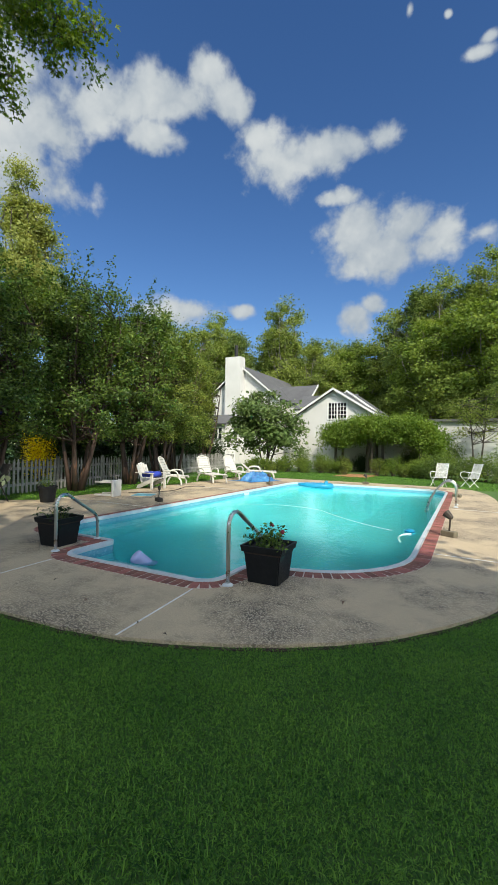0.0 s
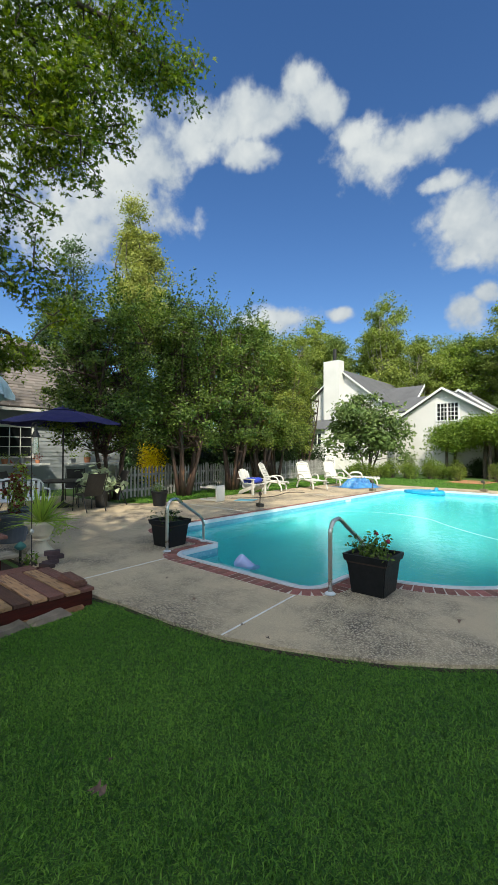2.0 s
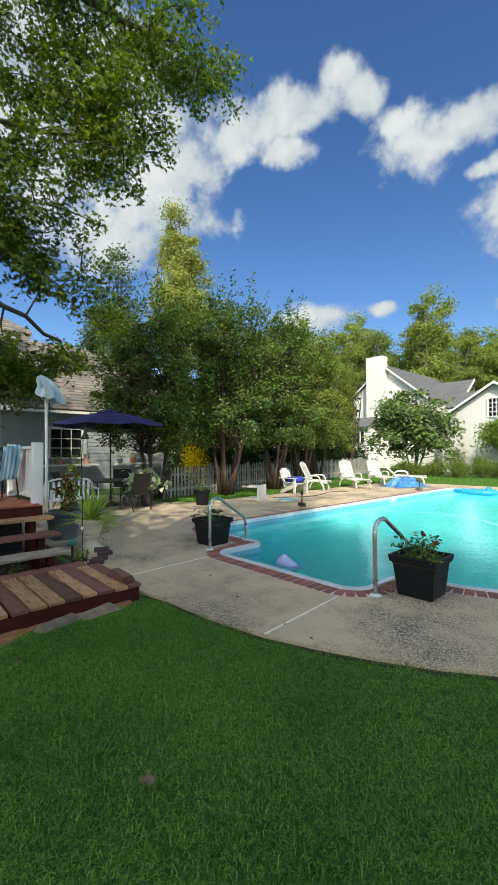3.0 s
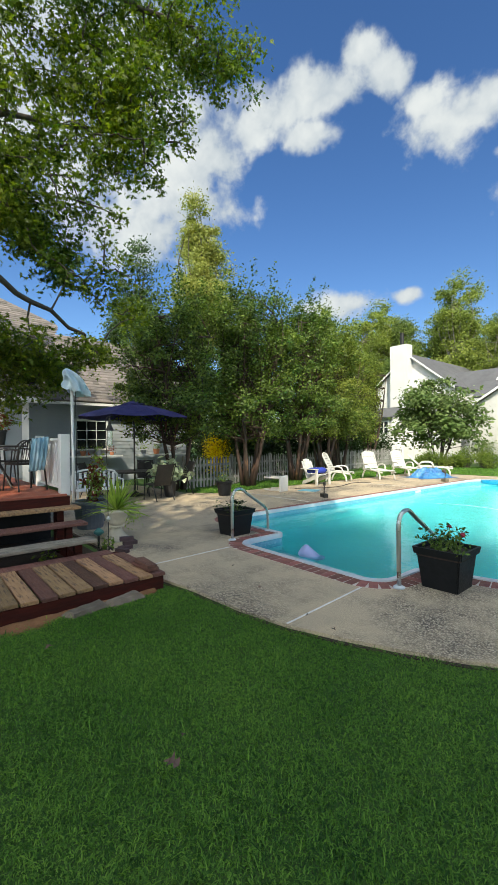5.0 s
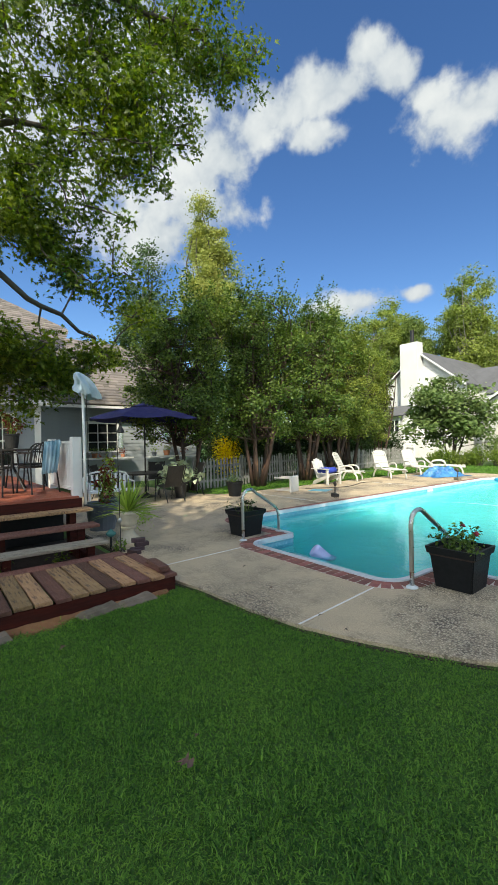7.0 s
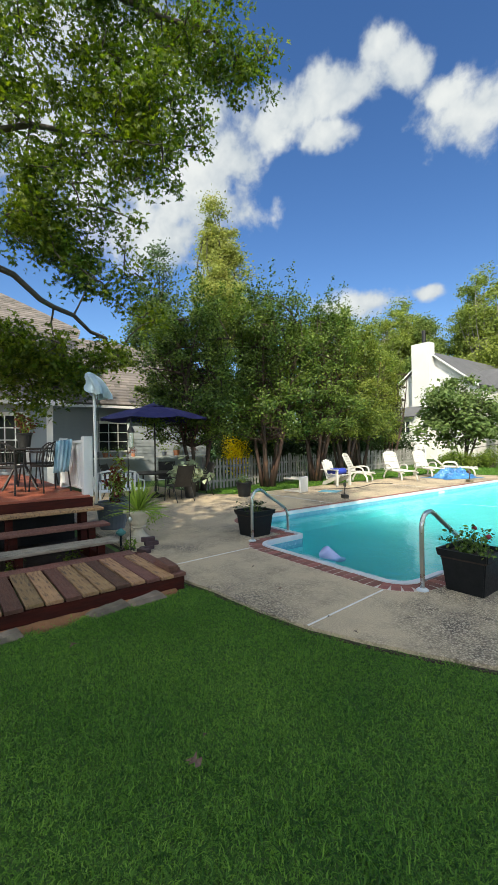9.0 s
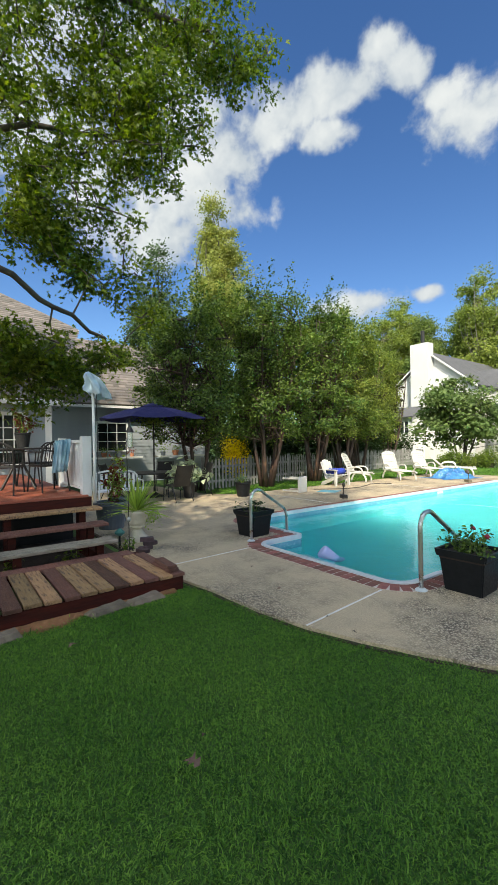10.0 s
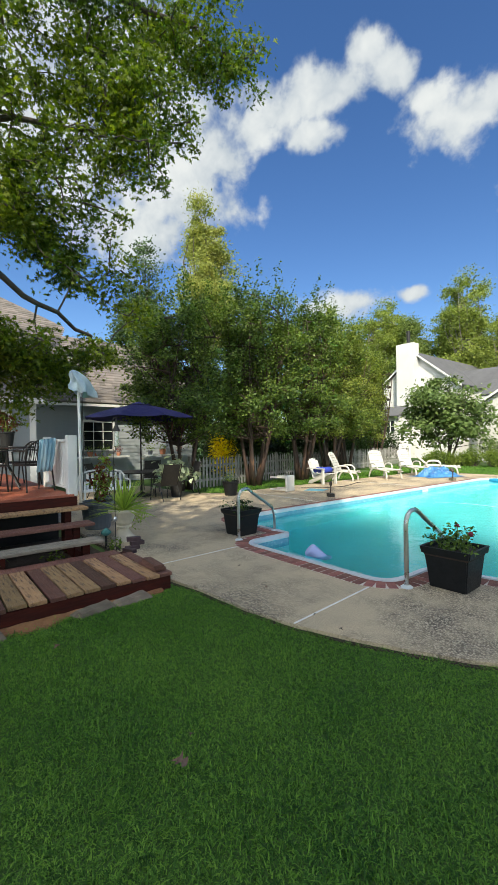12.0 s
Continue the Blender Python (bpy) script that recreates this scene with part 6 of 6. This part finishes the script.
def flower_beds():
    rng = random.Random(31)
    kinds = [("shrub", 0.09), ("vine", 0.08), ("shrub", 0.1), ("myrtle_light", 0.08)]
    for k in range(26):
        x = -12.8 + 0.42 * k + rng.uniform(-0.15, 0.15)
        if -6.6 < x < -5.0:
            continue
        m, s = kinds[k % 4]
        y = 24.9 + rng.uniform(-0.3, 0.9)
        h = rng.uniform(0.34, 0.7)
        bush("bed_shrub", (x, y, -0.04), "leafy green border plant in the flower bed", "shrub", rng.uniform(0.45, 0.7), rng.uniform(0.4, 0.6), h, 1200, s, "plain", M[m], 100 + k, "flower bed plants")
    for k in range(11):
        bush("dark_shrub", (-2.6 + 0.55 * k, 23.6 + rng.uniform(0, 2.4), -0.04), "tall loose green shrub before a white wall", "shrub", rng.uniform(0.7, 1.0), rng.uniform(0.6, 0.9), rng.uniform(0.5, 0.85), 2400, 0.085, "plain", M["forest_dark" if k % 3 else "shrub"], 300 + k, "shrubs by the outbuilding")
    bm = prism([(-6.9, 23.4), (-5.0, 23.1), (-4.7, 25.6), (-6.6, 25.8)], -0.038, -0.02)
    tagged(link_mesh("mulch_path", bm, M["terracotta"]), "reddish pine-straw path through the bed", "path", kind="structure")


flower_beds()
tree("dogwood", (0.4, 27.9, -0.04), "loose small tree casting dapples on a white wall", "tree", 5.6, [(0, 0, 3.9, 2.2, 1.6, 1.5), (1.5, 0, 3.0, 1.4, 1.2, 1.2)], "plain", 0.11, 5000, M["bark"], M["forest"], 25, trunks=2, trunk_r=0.08, clump=0.5, clumps=60, lean=0.5, fork=0.25)
tree("dogwood", (2.9, 27.5, -0.04), "loose small tree casting dapples on a white wall", "tree", 6.2, [(0, 0, 4.3, 2.2, 1.8, 1.7)], "plain", 0.11, 3200, M["bark"], M["forest_dark"], 26, trunks=2, trunk_r=0.08, clump=0.5, clumps=60, lean=0.5, fork=0.25)
bush("hydrangea", (-10.2, 27.2, -0.04), "pale-flowered hydrangea at the house wall", "shrub", 0.8, 0.7, 1.0, 1500, 0.12, "plain", M["pale"], 27)
for k, (x, y, h) in enumerate(((-2.2, 28.0, 1.2), (-1.0, 29.3, 1.5), (-3.4, 29.0, 1.1), (2.0, 27.0, 1.3), (3.6, 25.8, 1.2))):
    bush("dark_shrub", (x, y, -0.04), "tall loose green shrub before a white wall", "shrub", 1.0, 0.8, h, 2000, 0.11, "plain", M["forest_dark"], 330 + k, "shrubs by the outbuilding")


def trellis():
    root = thing("garden_trellis", (-13.6, 23.0, -0.04), "white wooden ladder trellis by the house", "trellis", turn=25)
    for x in (-0.28, 0.28):
        part("upright", a_box(x - 0.035, x + 0.035, -0.02, 0.02, 0, 1.35), M["white"], root)
    for z in (0.35, 0.75, 1.15, 1.33):
        part("rung", a_box(-0.245, 0.245, -0.018, 0.018, z - 0.03, z + 0.03), M["white"], root)


trellis()


# ---- trees ----
tree("fig_tree", (-12.9, 26.8, -0.04), "spreading broad-leaved tree before a white house", "tree", 5.4, [(0, 0, 3.2, 2.6, 2.0, 1.9), (-0.6, 0, 4.6, 1.6, 1.4, 1.1), (1.6, 0, 2.2, 1.6, 1.3, 1.2), (-1.8, 0, 2.6, 1.4, 1.3, 1.4)], "plain", 0.28, 8500,
     M["bark"], M["magnolia"], 21, trunks=4, trunk_r=0.09, clump=0.7, clumps=90, lean=1.2, fork=0.15)

MYRTLE = [(-12.3, 7.1, 7.0, "myrtle", 41, 0.95), (-11.7, 9.6, 7.6, "myrtle", 42, 1.0), (-12.0, 12.4, 7.4, "myrtle", 43, 1.0), (-12.6, 14.9, 7.4, "myrtle_light", 44, 0.95)]
MYRTLE += [(-13.6, 17.3, 7.4, "myrtle_light", 45, 0.85), (-15.6, 20.6, 7.4, "myrtle_light", 46, 0.85), (-15.3, 22.3, 6.6, "myrtle_light", 48, 0.45), (-15.8, 12.6, 7.4, "myrtle", 47, 0.9)]
for x, y, h, m, seed, wide in MYRTLE:
    tree("crepe_myrtle", (x, y, -0.04), "multi-stemmed crepe myrtle with peeling reddish bark" if m == "myrtle" else "crepe myrtle with yellowing leaves along the fence", "tree", h,
         [(0, 0, h * 0.6, 2.1 * wide, 2.0 * wide, h * 0.25), (0.2, 0.1, h * 0.78, 1.5 * wide, 1.5 * wide, h * 0.18), (0, -0.2, h * 0.37, 2.2 * wide, 2.0 * wide, 1.1)] + ([(-0.9, -1.1, h * 0.6, 1.2, 1.2, h * 0.2)] if seed == 41 else []), "plain", 0.105, int(34000 * wide), M["bark_red"], M[m], seed,
         trunks=5, trunk_r=0.11, clump=0.38, clumps=200, group="crepe myrtles along the fence", lean=1.2, fork=0.2, sprays=60)

tree("poplar", (-26.8, 17.5, -0.04), "tall narrow yellow-green tree behind the house", "tree", 21.5, [(-0.1, -0.2, 16.4, 1.15, 1.15, 2.8), (-0.2, -0.3, 18.9, 0.65, 0.65, 2.0), (0.8, 1.2, 15.8, 0.8, 0.8, 2.4), (0.1, 0.2, 12.0, 2.2, 2.2, 4.0)], "plain", 0.19, 46000, M["bark"], M["poplar"], 51, trunk_r=0.28, clump=0.72, clumps=150, sprays=6)
tree("pine_tree", (-34.6, 15.6, -0.04), "tall grey-green pine behind the house", "tree", 20, [(0, 0, 16, 2.0, 2.0, 3.4), (0, 0, 11.5, 2.8, 2.8, 3.0)], "tuft", 0.3, 11000, M["bark"], M["pine"], 52, trunk_r=0.3, clump=1.0, clumps=60)
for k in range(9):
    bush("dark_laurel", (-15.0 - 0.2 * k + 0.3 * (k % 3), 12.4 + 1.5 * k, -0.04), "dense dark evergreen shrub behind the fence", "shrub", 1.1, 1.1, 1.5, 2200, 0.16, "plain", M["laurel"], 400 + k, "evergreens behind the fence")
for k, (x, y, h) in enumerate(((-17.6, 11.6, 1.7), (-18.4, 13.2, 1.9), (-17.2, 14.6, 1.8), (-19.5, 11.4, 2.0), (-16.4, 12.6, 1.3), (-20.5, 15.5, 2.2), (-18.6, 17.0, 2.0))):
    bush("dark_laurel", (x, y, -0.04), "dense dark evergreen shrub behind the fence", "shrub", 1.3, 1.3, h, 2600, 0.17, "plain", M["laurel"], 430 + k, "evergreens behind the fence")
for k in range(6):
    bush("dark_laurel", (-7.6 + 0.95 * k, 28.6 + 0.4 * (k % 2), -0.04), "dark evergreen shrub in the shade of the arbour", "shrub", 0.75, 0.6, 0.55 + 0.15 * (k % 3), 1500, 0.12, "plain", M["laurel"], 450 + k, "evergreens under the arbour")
bush("golden_shrub", (-14.7, 10.4, -0.04), "bright golden-yellow shrub behind the fence", "shrub", 0.85, 0.85, 1.15, 3400, 0.08, "plain", M["yellow"], 53)


def forest():
    """Mixed woodland beyond the houses: four kinds, each repeated at several places."""
    rng = random.Random(77)
    kinds = []
    for k, (h, m, blobs) in enumerate([
            (17.5, "forest", [(0, 0, 11, 3.0, 3.0, 4.8), (0.5, 0, 15, 1.9, 1.9, 2.4), (-0.6, 0, 6, 2.6, 2.6, 2.6)]),
            (16.0, "forest_dark", [(0, 0, 9.5, 2.8, 2.8, 5.4), (0, 0.5, 14, 1.7, 1.7, 1.8)]),
            (18.5, "forest", [(0, 0, 13.5, 2.3, 2.3, 4.6), (0.4, 0, 8, 2.6, 2.6, 3.6)]),
            (12.5, "shrub", [(0, 0, 7.5, 3.0, 3.0, 4.4), (1.2, 0, 4, 2.3, 2.3, 2.4)])]):
        kinds.append((tree("woodland_tree", (-30 + 6 * k, 62 + 2 * (k % 2), -0.04), "tall green woodland tree beyond the houses", "tree", h, blobs, "chip", 0.235, 25000, M["bark_pale"], M[m], 60 + k,
                           trunk_r=0.24, clump=0.8, clumps=145, group="woodland trees"), h))
    spots = [(-20.4, 47, 2, 1.12), (-22.5, 50, 0, 1.0), (-16.2, 46.5, 0, 0.88), (-12.6, 52, 1, 0.95), (-9.0, 56, 0, 0.86), (-6.5, 52, 1, 0.95), (-26.5, 46, 1, 1.0), (-30.5, 44, 0, 1.05)]
    spots += [(-34, 40, 2, 1.0), (-7.2, 47.5, 0, 1.08), (-5.0, 46.5, 1, 1.15), (-2.6, 45.5, 2, 1.1), (-0.2, 46, 1, 1.18), (2.2, 44.5, 2, 1.14), (-3.4, 42.0, 3, 1.15), (-0.6, 41, 3, 1.2), (1.8, 39.5, 3, 1.25), (4.6, 41, 0, 1.1), (8, 42, 1, 1.2)]
    spots += [(-24, 57, 2, 1.0), (-14.5, 56, 0, 1.0), (-2, 58, 0, 1.1), (4, 54, 2, 1.2), (-40, 24, 3, 1.0), (-20.5, 25.5, 3, 0.72), (3.6, 34.5, 3, 0.9), (6.5, 36, 1, 1.0), (-31.2, 48.9, 2, 1.1), (-28.2, 48, 0, 1.08), (-24.5, 52, 2, 1.05), (-18.4, 53, 1, 1.05), (-10.8, 50, 3, 1.15), (-14.4, 50, 3, 1.1), (-8.2, 50, 3, 1.2)]
    for x, y, k, s in spots:
        ob, h = kinds[k]
        c = copy_thing(ob, pose(x, y, -0.04, 0, 0, rng.uniform(0, 360)))
        s *= rng.uniform(0.97, 1.03)
        c.scale = (s, s, s)


forest()


def oak():
    """The oak that overhangs the stairs: its trunk stands beside the deck, its limbs reach over it."""
    rng = np.random.default_rng(91)
    foot = np.array((-9.5, -3.6, 0.0))
    root = thing("oak_tree", tuple(foot), "large tree with star-lobed leaves overhanging the deck", "tree")
    wood = bmesh.new()
    tube(wood, [np.array(p) for p in ((0, 0, -0.04), (0.05, 0, 1.2), (0.1, 0.1, 3), (0.2, 0.2, 5.5), (0.3, 0.5, 8), (0.4, 0.9, 11), (0.4, 1, 13.5))], [0.5, 0.4, 0.36, 0.32, 0.24, 0.15, 0.05], 12)
    # ovals of foliage: place in the world, and half-sizes
    blobs = np.array([(-7.6, 1.4, 10.0, 2.2, 1.9, 1.8), (-7.2, 3.5, 9.9, 1.6, 1.5, 1.1), (-6.9, 5.0, 9.5, 0.9, 0.9, 0.65), (-8.0, 1.3, 7.7, 1.5, 1.6, 1.4), (-7.3, 2.8, 8.1, 1.0, 0.9, 0.8), (-7.3, 4.2, 8.0, 0.8, 0.8, 0.6),
                      (-7.4, 3.1, 7.0, 0.8, 0.9, 0.8), (-8.2, 1.5, 5.9, 0.9, 0.8, 0.8), (-8.4, 2.0, 5.2, 0.6, 0.6, 0.45), (-8.0, 2.5, 5.9, 0.9, 0.8, 0.6), (-8.2, 3.2, 5.0, 0.7, 0.6, 0.45), (-8.6, 3.5, 4.3, 0.6, 0.6, 0.35), (-8.3, 2.6, 4.7, 0.9, 0.9, 0.5)])
    # the last oval is unseen foliage, added to shade the low leaves
    low = np.array([(-8.0, 1.3, 3.15, 0.9, 0.9, 0.5), (-8.2, 2.0, 2.95, 0.7, 0.6, 0.42), (-8.4, 2.75, 3.3, 0.5, 0.5, 0.35), (-8.8, 0.8, 3.0, 0.9, 0.9, 0.55), (-8.5, 1.6, 2.5, 0.7, 0.7, 0.3), (-9.4, -1.5, 7.5, 2.5, 2.5, 3.0), (-9, -3, 11.5, 3, 3, 2.5), (-5.9, -1.0, 6.2, 1.5, 1.2, 1.0)])
    weight = [0.85, 1, 1, 1.15, 1.3, 0.9, 1.2, 1.9, 1.3, 0.75, 0.7, 0.6, 0.6] + [2.0, 2.0, 1.7, 1.6, 1.6] + [1.0, 0.5, 1.4]
    blobs = np.vstack([blobs, low])
    n = 920
    vol = (blobs[:, 3] * blobs[:, 4] * blobs[:, 5]) ** 0.62 * np.array(weight)
    pick = rng.choice(len(blobs), n, p=vol / vol.sum())
    mids = blobs[pick, :3] - foot + in_ball(rng, n) * blobs[pick, 3:]
    limbs = [[(0.1, 0.1, 3.0), (1.3, 2.4, 4.3), (2.3, 4.2, 4.35), (1.9, 5.3, 3.85), (1.4, 6.2, 3.6), (0.9, 6.8, 3.4)], [(0.15, 0.2, 4.5), (1.0, 2.5, 6.3), (1.6, 4.8, 7.0), (2.0, 6.6, 7.4)],
             [(0.25, 0.4, 7), (1.2, 3.0, 9.0), (1.9, 5.5, 9.8), (2.4, 8.0, 9.8), (2.5, 9.0, 9.6)], [(0.3, 0.5, 8), (-0.8, 2.5, 9), (-1.5, 3.5, 9.5)], [(0.2, 0.2, 6), (2.0, 1.2, 8.5), (3.4, 2.0, 10.5)]]
    nodes = []
    for l in limbs:
        p = [np.array(q) for q in l]
        fine = []
        for a, b in zip(p, p[1:]):
            fine += [a + (b - a) * t + rng.normal(size=3) * 0.05 for t in (0, 0.33, 0.66)]
        fine.append(p[-1])
        tube(wood, fine, list(np.linspace(0.11 if l[0][2] > 3.5 else 0.075, 0.02, len(fine))), 8)
        nodes += fine
    nodes = np.array(nodes)
    reach = np.array([np.linalg.norm(nodes - c, axis=1).min() for c in mids])
    grown = nodes.copy()
    for c in mids[np.argsort(reach)]:
        near = grown[np.argmin(np.linalg.norm(grown - c, axis=1))]
        tube(wood, bent(rng, near, c, 4, 0.12), [0.02, 0.016, 0.011, 0.005], 5, cap=False)
        grown = np.vstack([grown, c])
    part("trunk", wood, M["bark"], root, smooth=True)
    count = 76000
    share = rng.choice(n, count)
    radii = rng.uniform(0.2, 0.5, n)
    pts = mids[share] + in_ball(rng, count) * radii[share][:, None]
    leaf_cloud("crown", pts, 0.11, "oak", M["oak"], root, rng, droop=0.4, spread=0.6)


oak()


def shade_trees():
    """Unseen broad trees added behind the camera's stand to keep the near lawn and deck in shade."""
    rows = ((9.4, -8.8, 18.0, 3.2, 6500, 0.4), (10.6, -8.6, 16.8, 2.8, 6000, 0.4), (7.6, -10.6, 17.5, 3.1, 6500, 0.4), (4.8, -13.4, 18, 3.0, 900, 0.4),
            (10.2, -7.8, 13, 3.0, 5000, 0.4), (3.0, -5.6, 15.0, 2.4, 900, 0.3), (-0.6, -4.2, 14.5, 2.8, 300, 0.34), (5.8, -3.8, 15.5, 3.2, 3400, 0.13),
            (2.4, -2.6, 17.0, 2.2, 1700, 0.3), (5.6, -0.6, 8.2, 2.4, 4500, 0.3))
    for k, (x, y, h, w, n, size) in enumerate(rows):
        tree("shade_tree", (x, y, -0.04), "unseen broad leafy tree added to shade the lawn", "tree", h, [(0, 0, h * 0.8, w, w, 4.2), (0, 0, h * 0.62, w * 1.1, w * 1.1, 2.6)], "plain", size, n, M["bark"], M["oak"], 95 + k,
             trunk_r=0.3, clump=1.1, clumps=110, group="shade trees")
    # low tree out of view, added to dim the right of the lawn
    tree("shade_tree", (4.2, -2.4, -0.04), "unseen broad leafy tree added to shade the lawn", "tree", 8.5, [(0, 0, 6.6, 3.0, 3.0, 1.6)], "plain", 0.3, 8000, M["bark"], M["oak"], 199, trunk_r=0.22, clump=0.9, clumps=70, group="shade trees")


shade_trees()


# ---- lawn blades and litter ----
def inside(loop, x, y):
    hit = np.zeros(len(x), bool)
    for (x0, y0), (x1, y1) in zip(loop, loop[1:] + loop[:1]):
        if y0 == y1:
            continue
        hit ^= ((y0 > y) != (y1 > y)) & (x < (x1 - x0) * (y - y0) / (y1 - y0) + x0)
    return hit


def grass(name, x0, x1, y0, y1, count, height, width, seed, keep=None):
    rng = np.random.default_rng(seed)
    x, y = rng.uniform(x0, x1, count), rng.uniform(y0, y1, count)
    ok = ~inside(offset_loop(DECK, -0.034), x, y)
    ok &= ~((x < -4.08) & (y < 2.2))
    if keep is not None:
        ok &= keep(x, y)
    x, y = x[ok], y[ok]
    n = len(x)
    a, lean = rng.uniform(0, 2 * math.pi, n), rng.uniform(0.3, 2.1, n)
    h = height * rng.uniform(0.45, 1.25, n) * (0.94 + 0.2 * np.sin(x * 11 + 3 * np.sin(y * 9)) * np.sin(y * 13 + 2 * np.sin(x * 6)))
    w = width * rng.uniform(0.7, 1.3, n)
    dx, dy = np.cos(a), np.sin(a)
    z0 = -0.045
    co = np.empty((n, 5, 3))
    base = np.stack([x, y, np.full(n, z0)], 1)
    side = np.stack([-dy * w, dx * w, np.zeros(n)], 1)
    mid = base + np.stack([dx * h * lean * 0.35, dy * h * lean * 0.35, h * 0.6], 1)
    tip = base + np.stack([dx * h * lean, dy * h * lean, h * (1 - 0.42 * lean)], 1)
    co[:, 0], co[:, 1], co[:, 2], co[:, 3], co[:, 4] = base - side, base + side, mid + side * 0.8, mid - side * 0.8, tip
    me = bpy.data.meshes.new(name)
    me.vertices.add(n * 5)
    me.vertices.foreach_set("co", co.astype(np.float32).ravel())
    idx = np.array((0, 1, 2, 3, 3, 2, 4))
    me.loops.add(n * 7)
    me.loops.foreach_set("vertex_index", (np.arange(n)[:, None] * 5 + idx[None]).astype(np.int32).ravel())
    me.polygons.add(n * 2)
    me.polygons.foreach_set("loop_start", (np.arange(n)[:, None] * 7 + np.array((0, 4))[None]).astype(np.int32).ravel())
    me.update(calc_edges=True)
    me.materials.append(M["blade"])
    ob = new(name, me)
    return tagged(ob, "short dense green lawn grass", "grass", kind="stuff")


grass("near_lawn_grass", -4.2, 1.4, -0.7, 4.7, 560000, 0.031, 0.0027, 1, lambda x, y: (x * x + y * y > 1.2) & (np.arctan2(-x, y) > -0.22) & (np.arctan2(-x, y) < 1.75))
grass("longer_grass_blades", -4.2, 1.4, -0.7, 4.7, 9000, 0.058, 0.0026, 4, lambda x, y: (x * x + y * y > 1.2) & (np.arctan2(-x, y) > -0.22) & (np.arctan2(-x, y) < 1.75))
grass("far_lawn_grass", -14, 4, 18.8, 26, 56000, 0.05, 0.009, 2)
grass("side_lawn_grass", -12.4, -10.3, 7, 19.5, 20000, 0.07, 0.006, 3)


def litter():
    rng = np.random.default_rng(7)
    for x, y, z, s, m in ((-1.74, 0.99, -0.0, 0.09, "dead"), (-1.93, 1.13, -0.01, 0.035, "dead"), (-0.62, 3.3, 0.004, 0.04, "soil"), (-4.1, 3.1, 0.004, 0.05, "soil"), (-3.3, 2.85, 0.004, 0.05, "dead"), (-3.4, 0.85, 0.0, 0.08, "dead"), (-2.19, 2.67, 0.004, 0.05, "soil"), (-1.1, 4.14, 0.004, 0.1, "dead"), (-2.5, 2.75, 0.004, 0.05, "soil")):
        verts, faces = LEAF["oak"]
        bm = bmesh.new()
        vs = [bm.verts.new((p[0] * s, p[1] * s * 1.4, 0.012 + 0.3 * s * abs(p[1]) + 0.2 * s * math.sin(3 * p[0]))) for p in verts]
        for f in faces:
            bm.faces.new([vs[i] for i in f])
        ob = link_mesh("fallen_leaf", bm, M[m])
        ob.location, ob.rotation_euler = (x, y, z), (0, 0, rng.uniform(0, 6))
        tagged(ob, "curled brown fallen leaf", "leaf", "fallen leaves")


litter()
coping_bricks(pool)
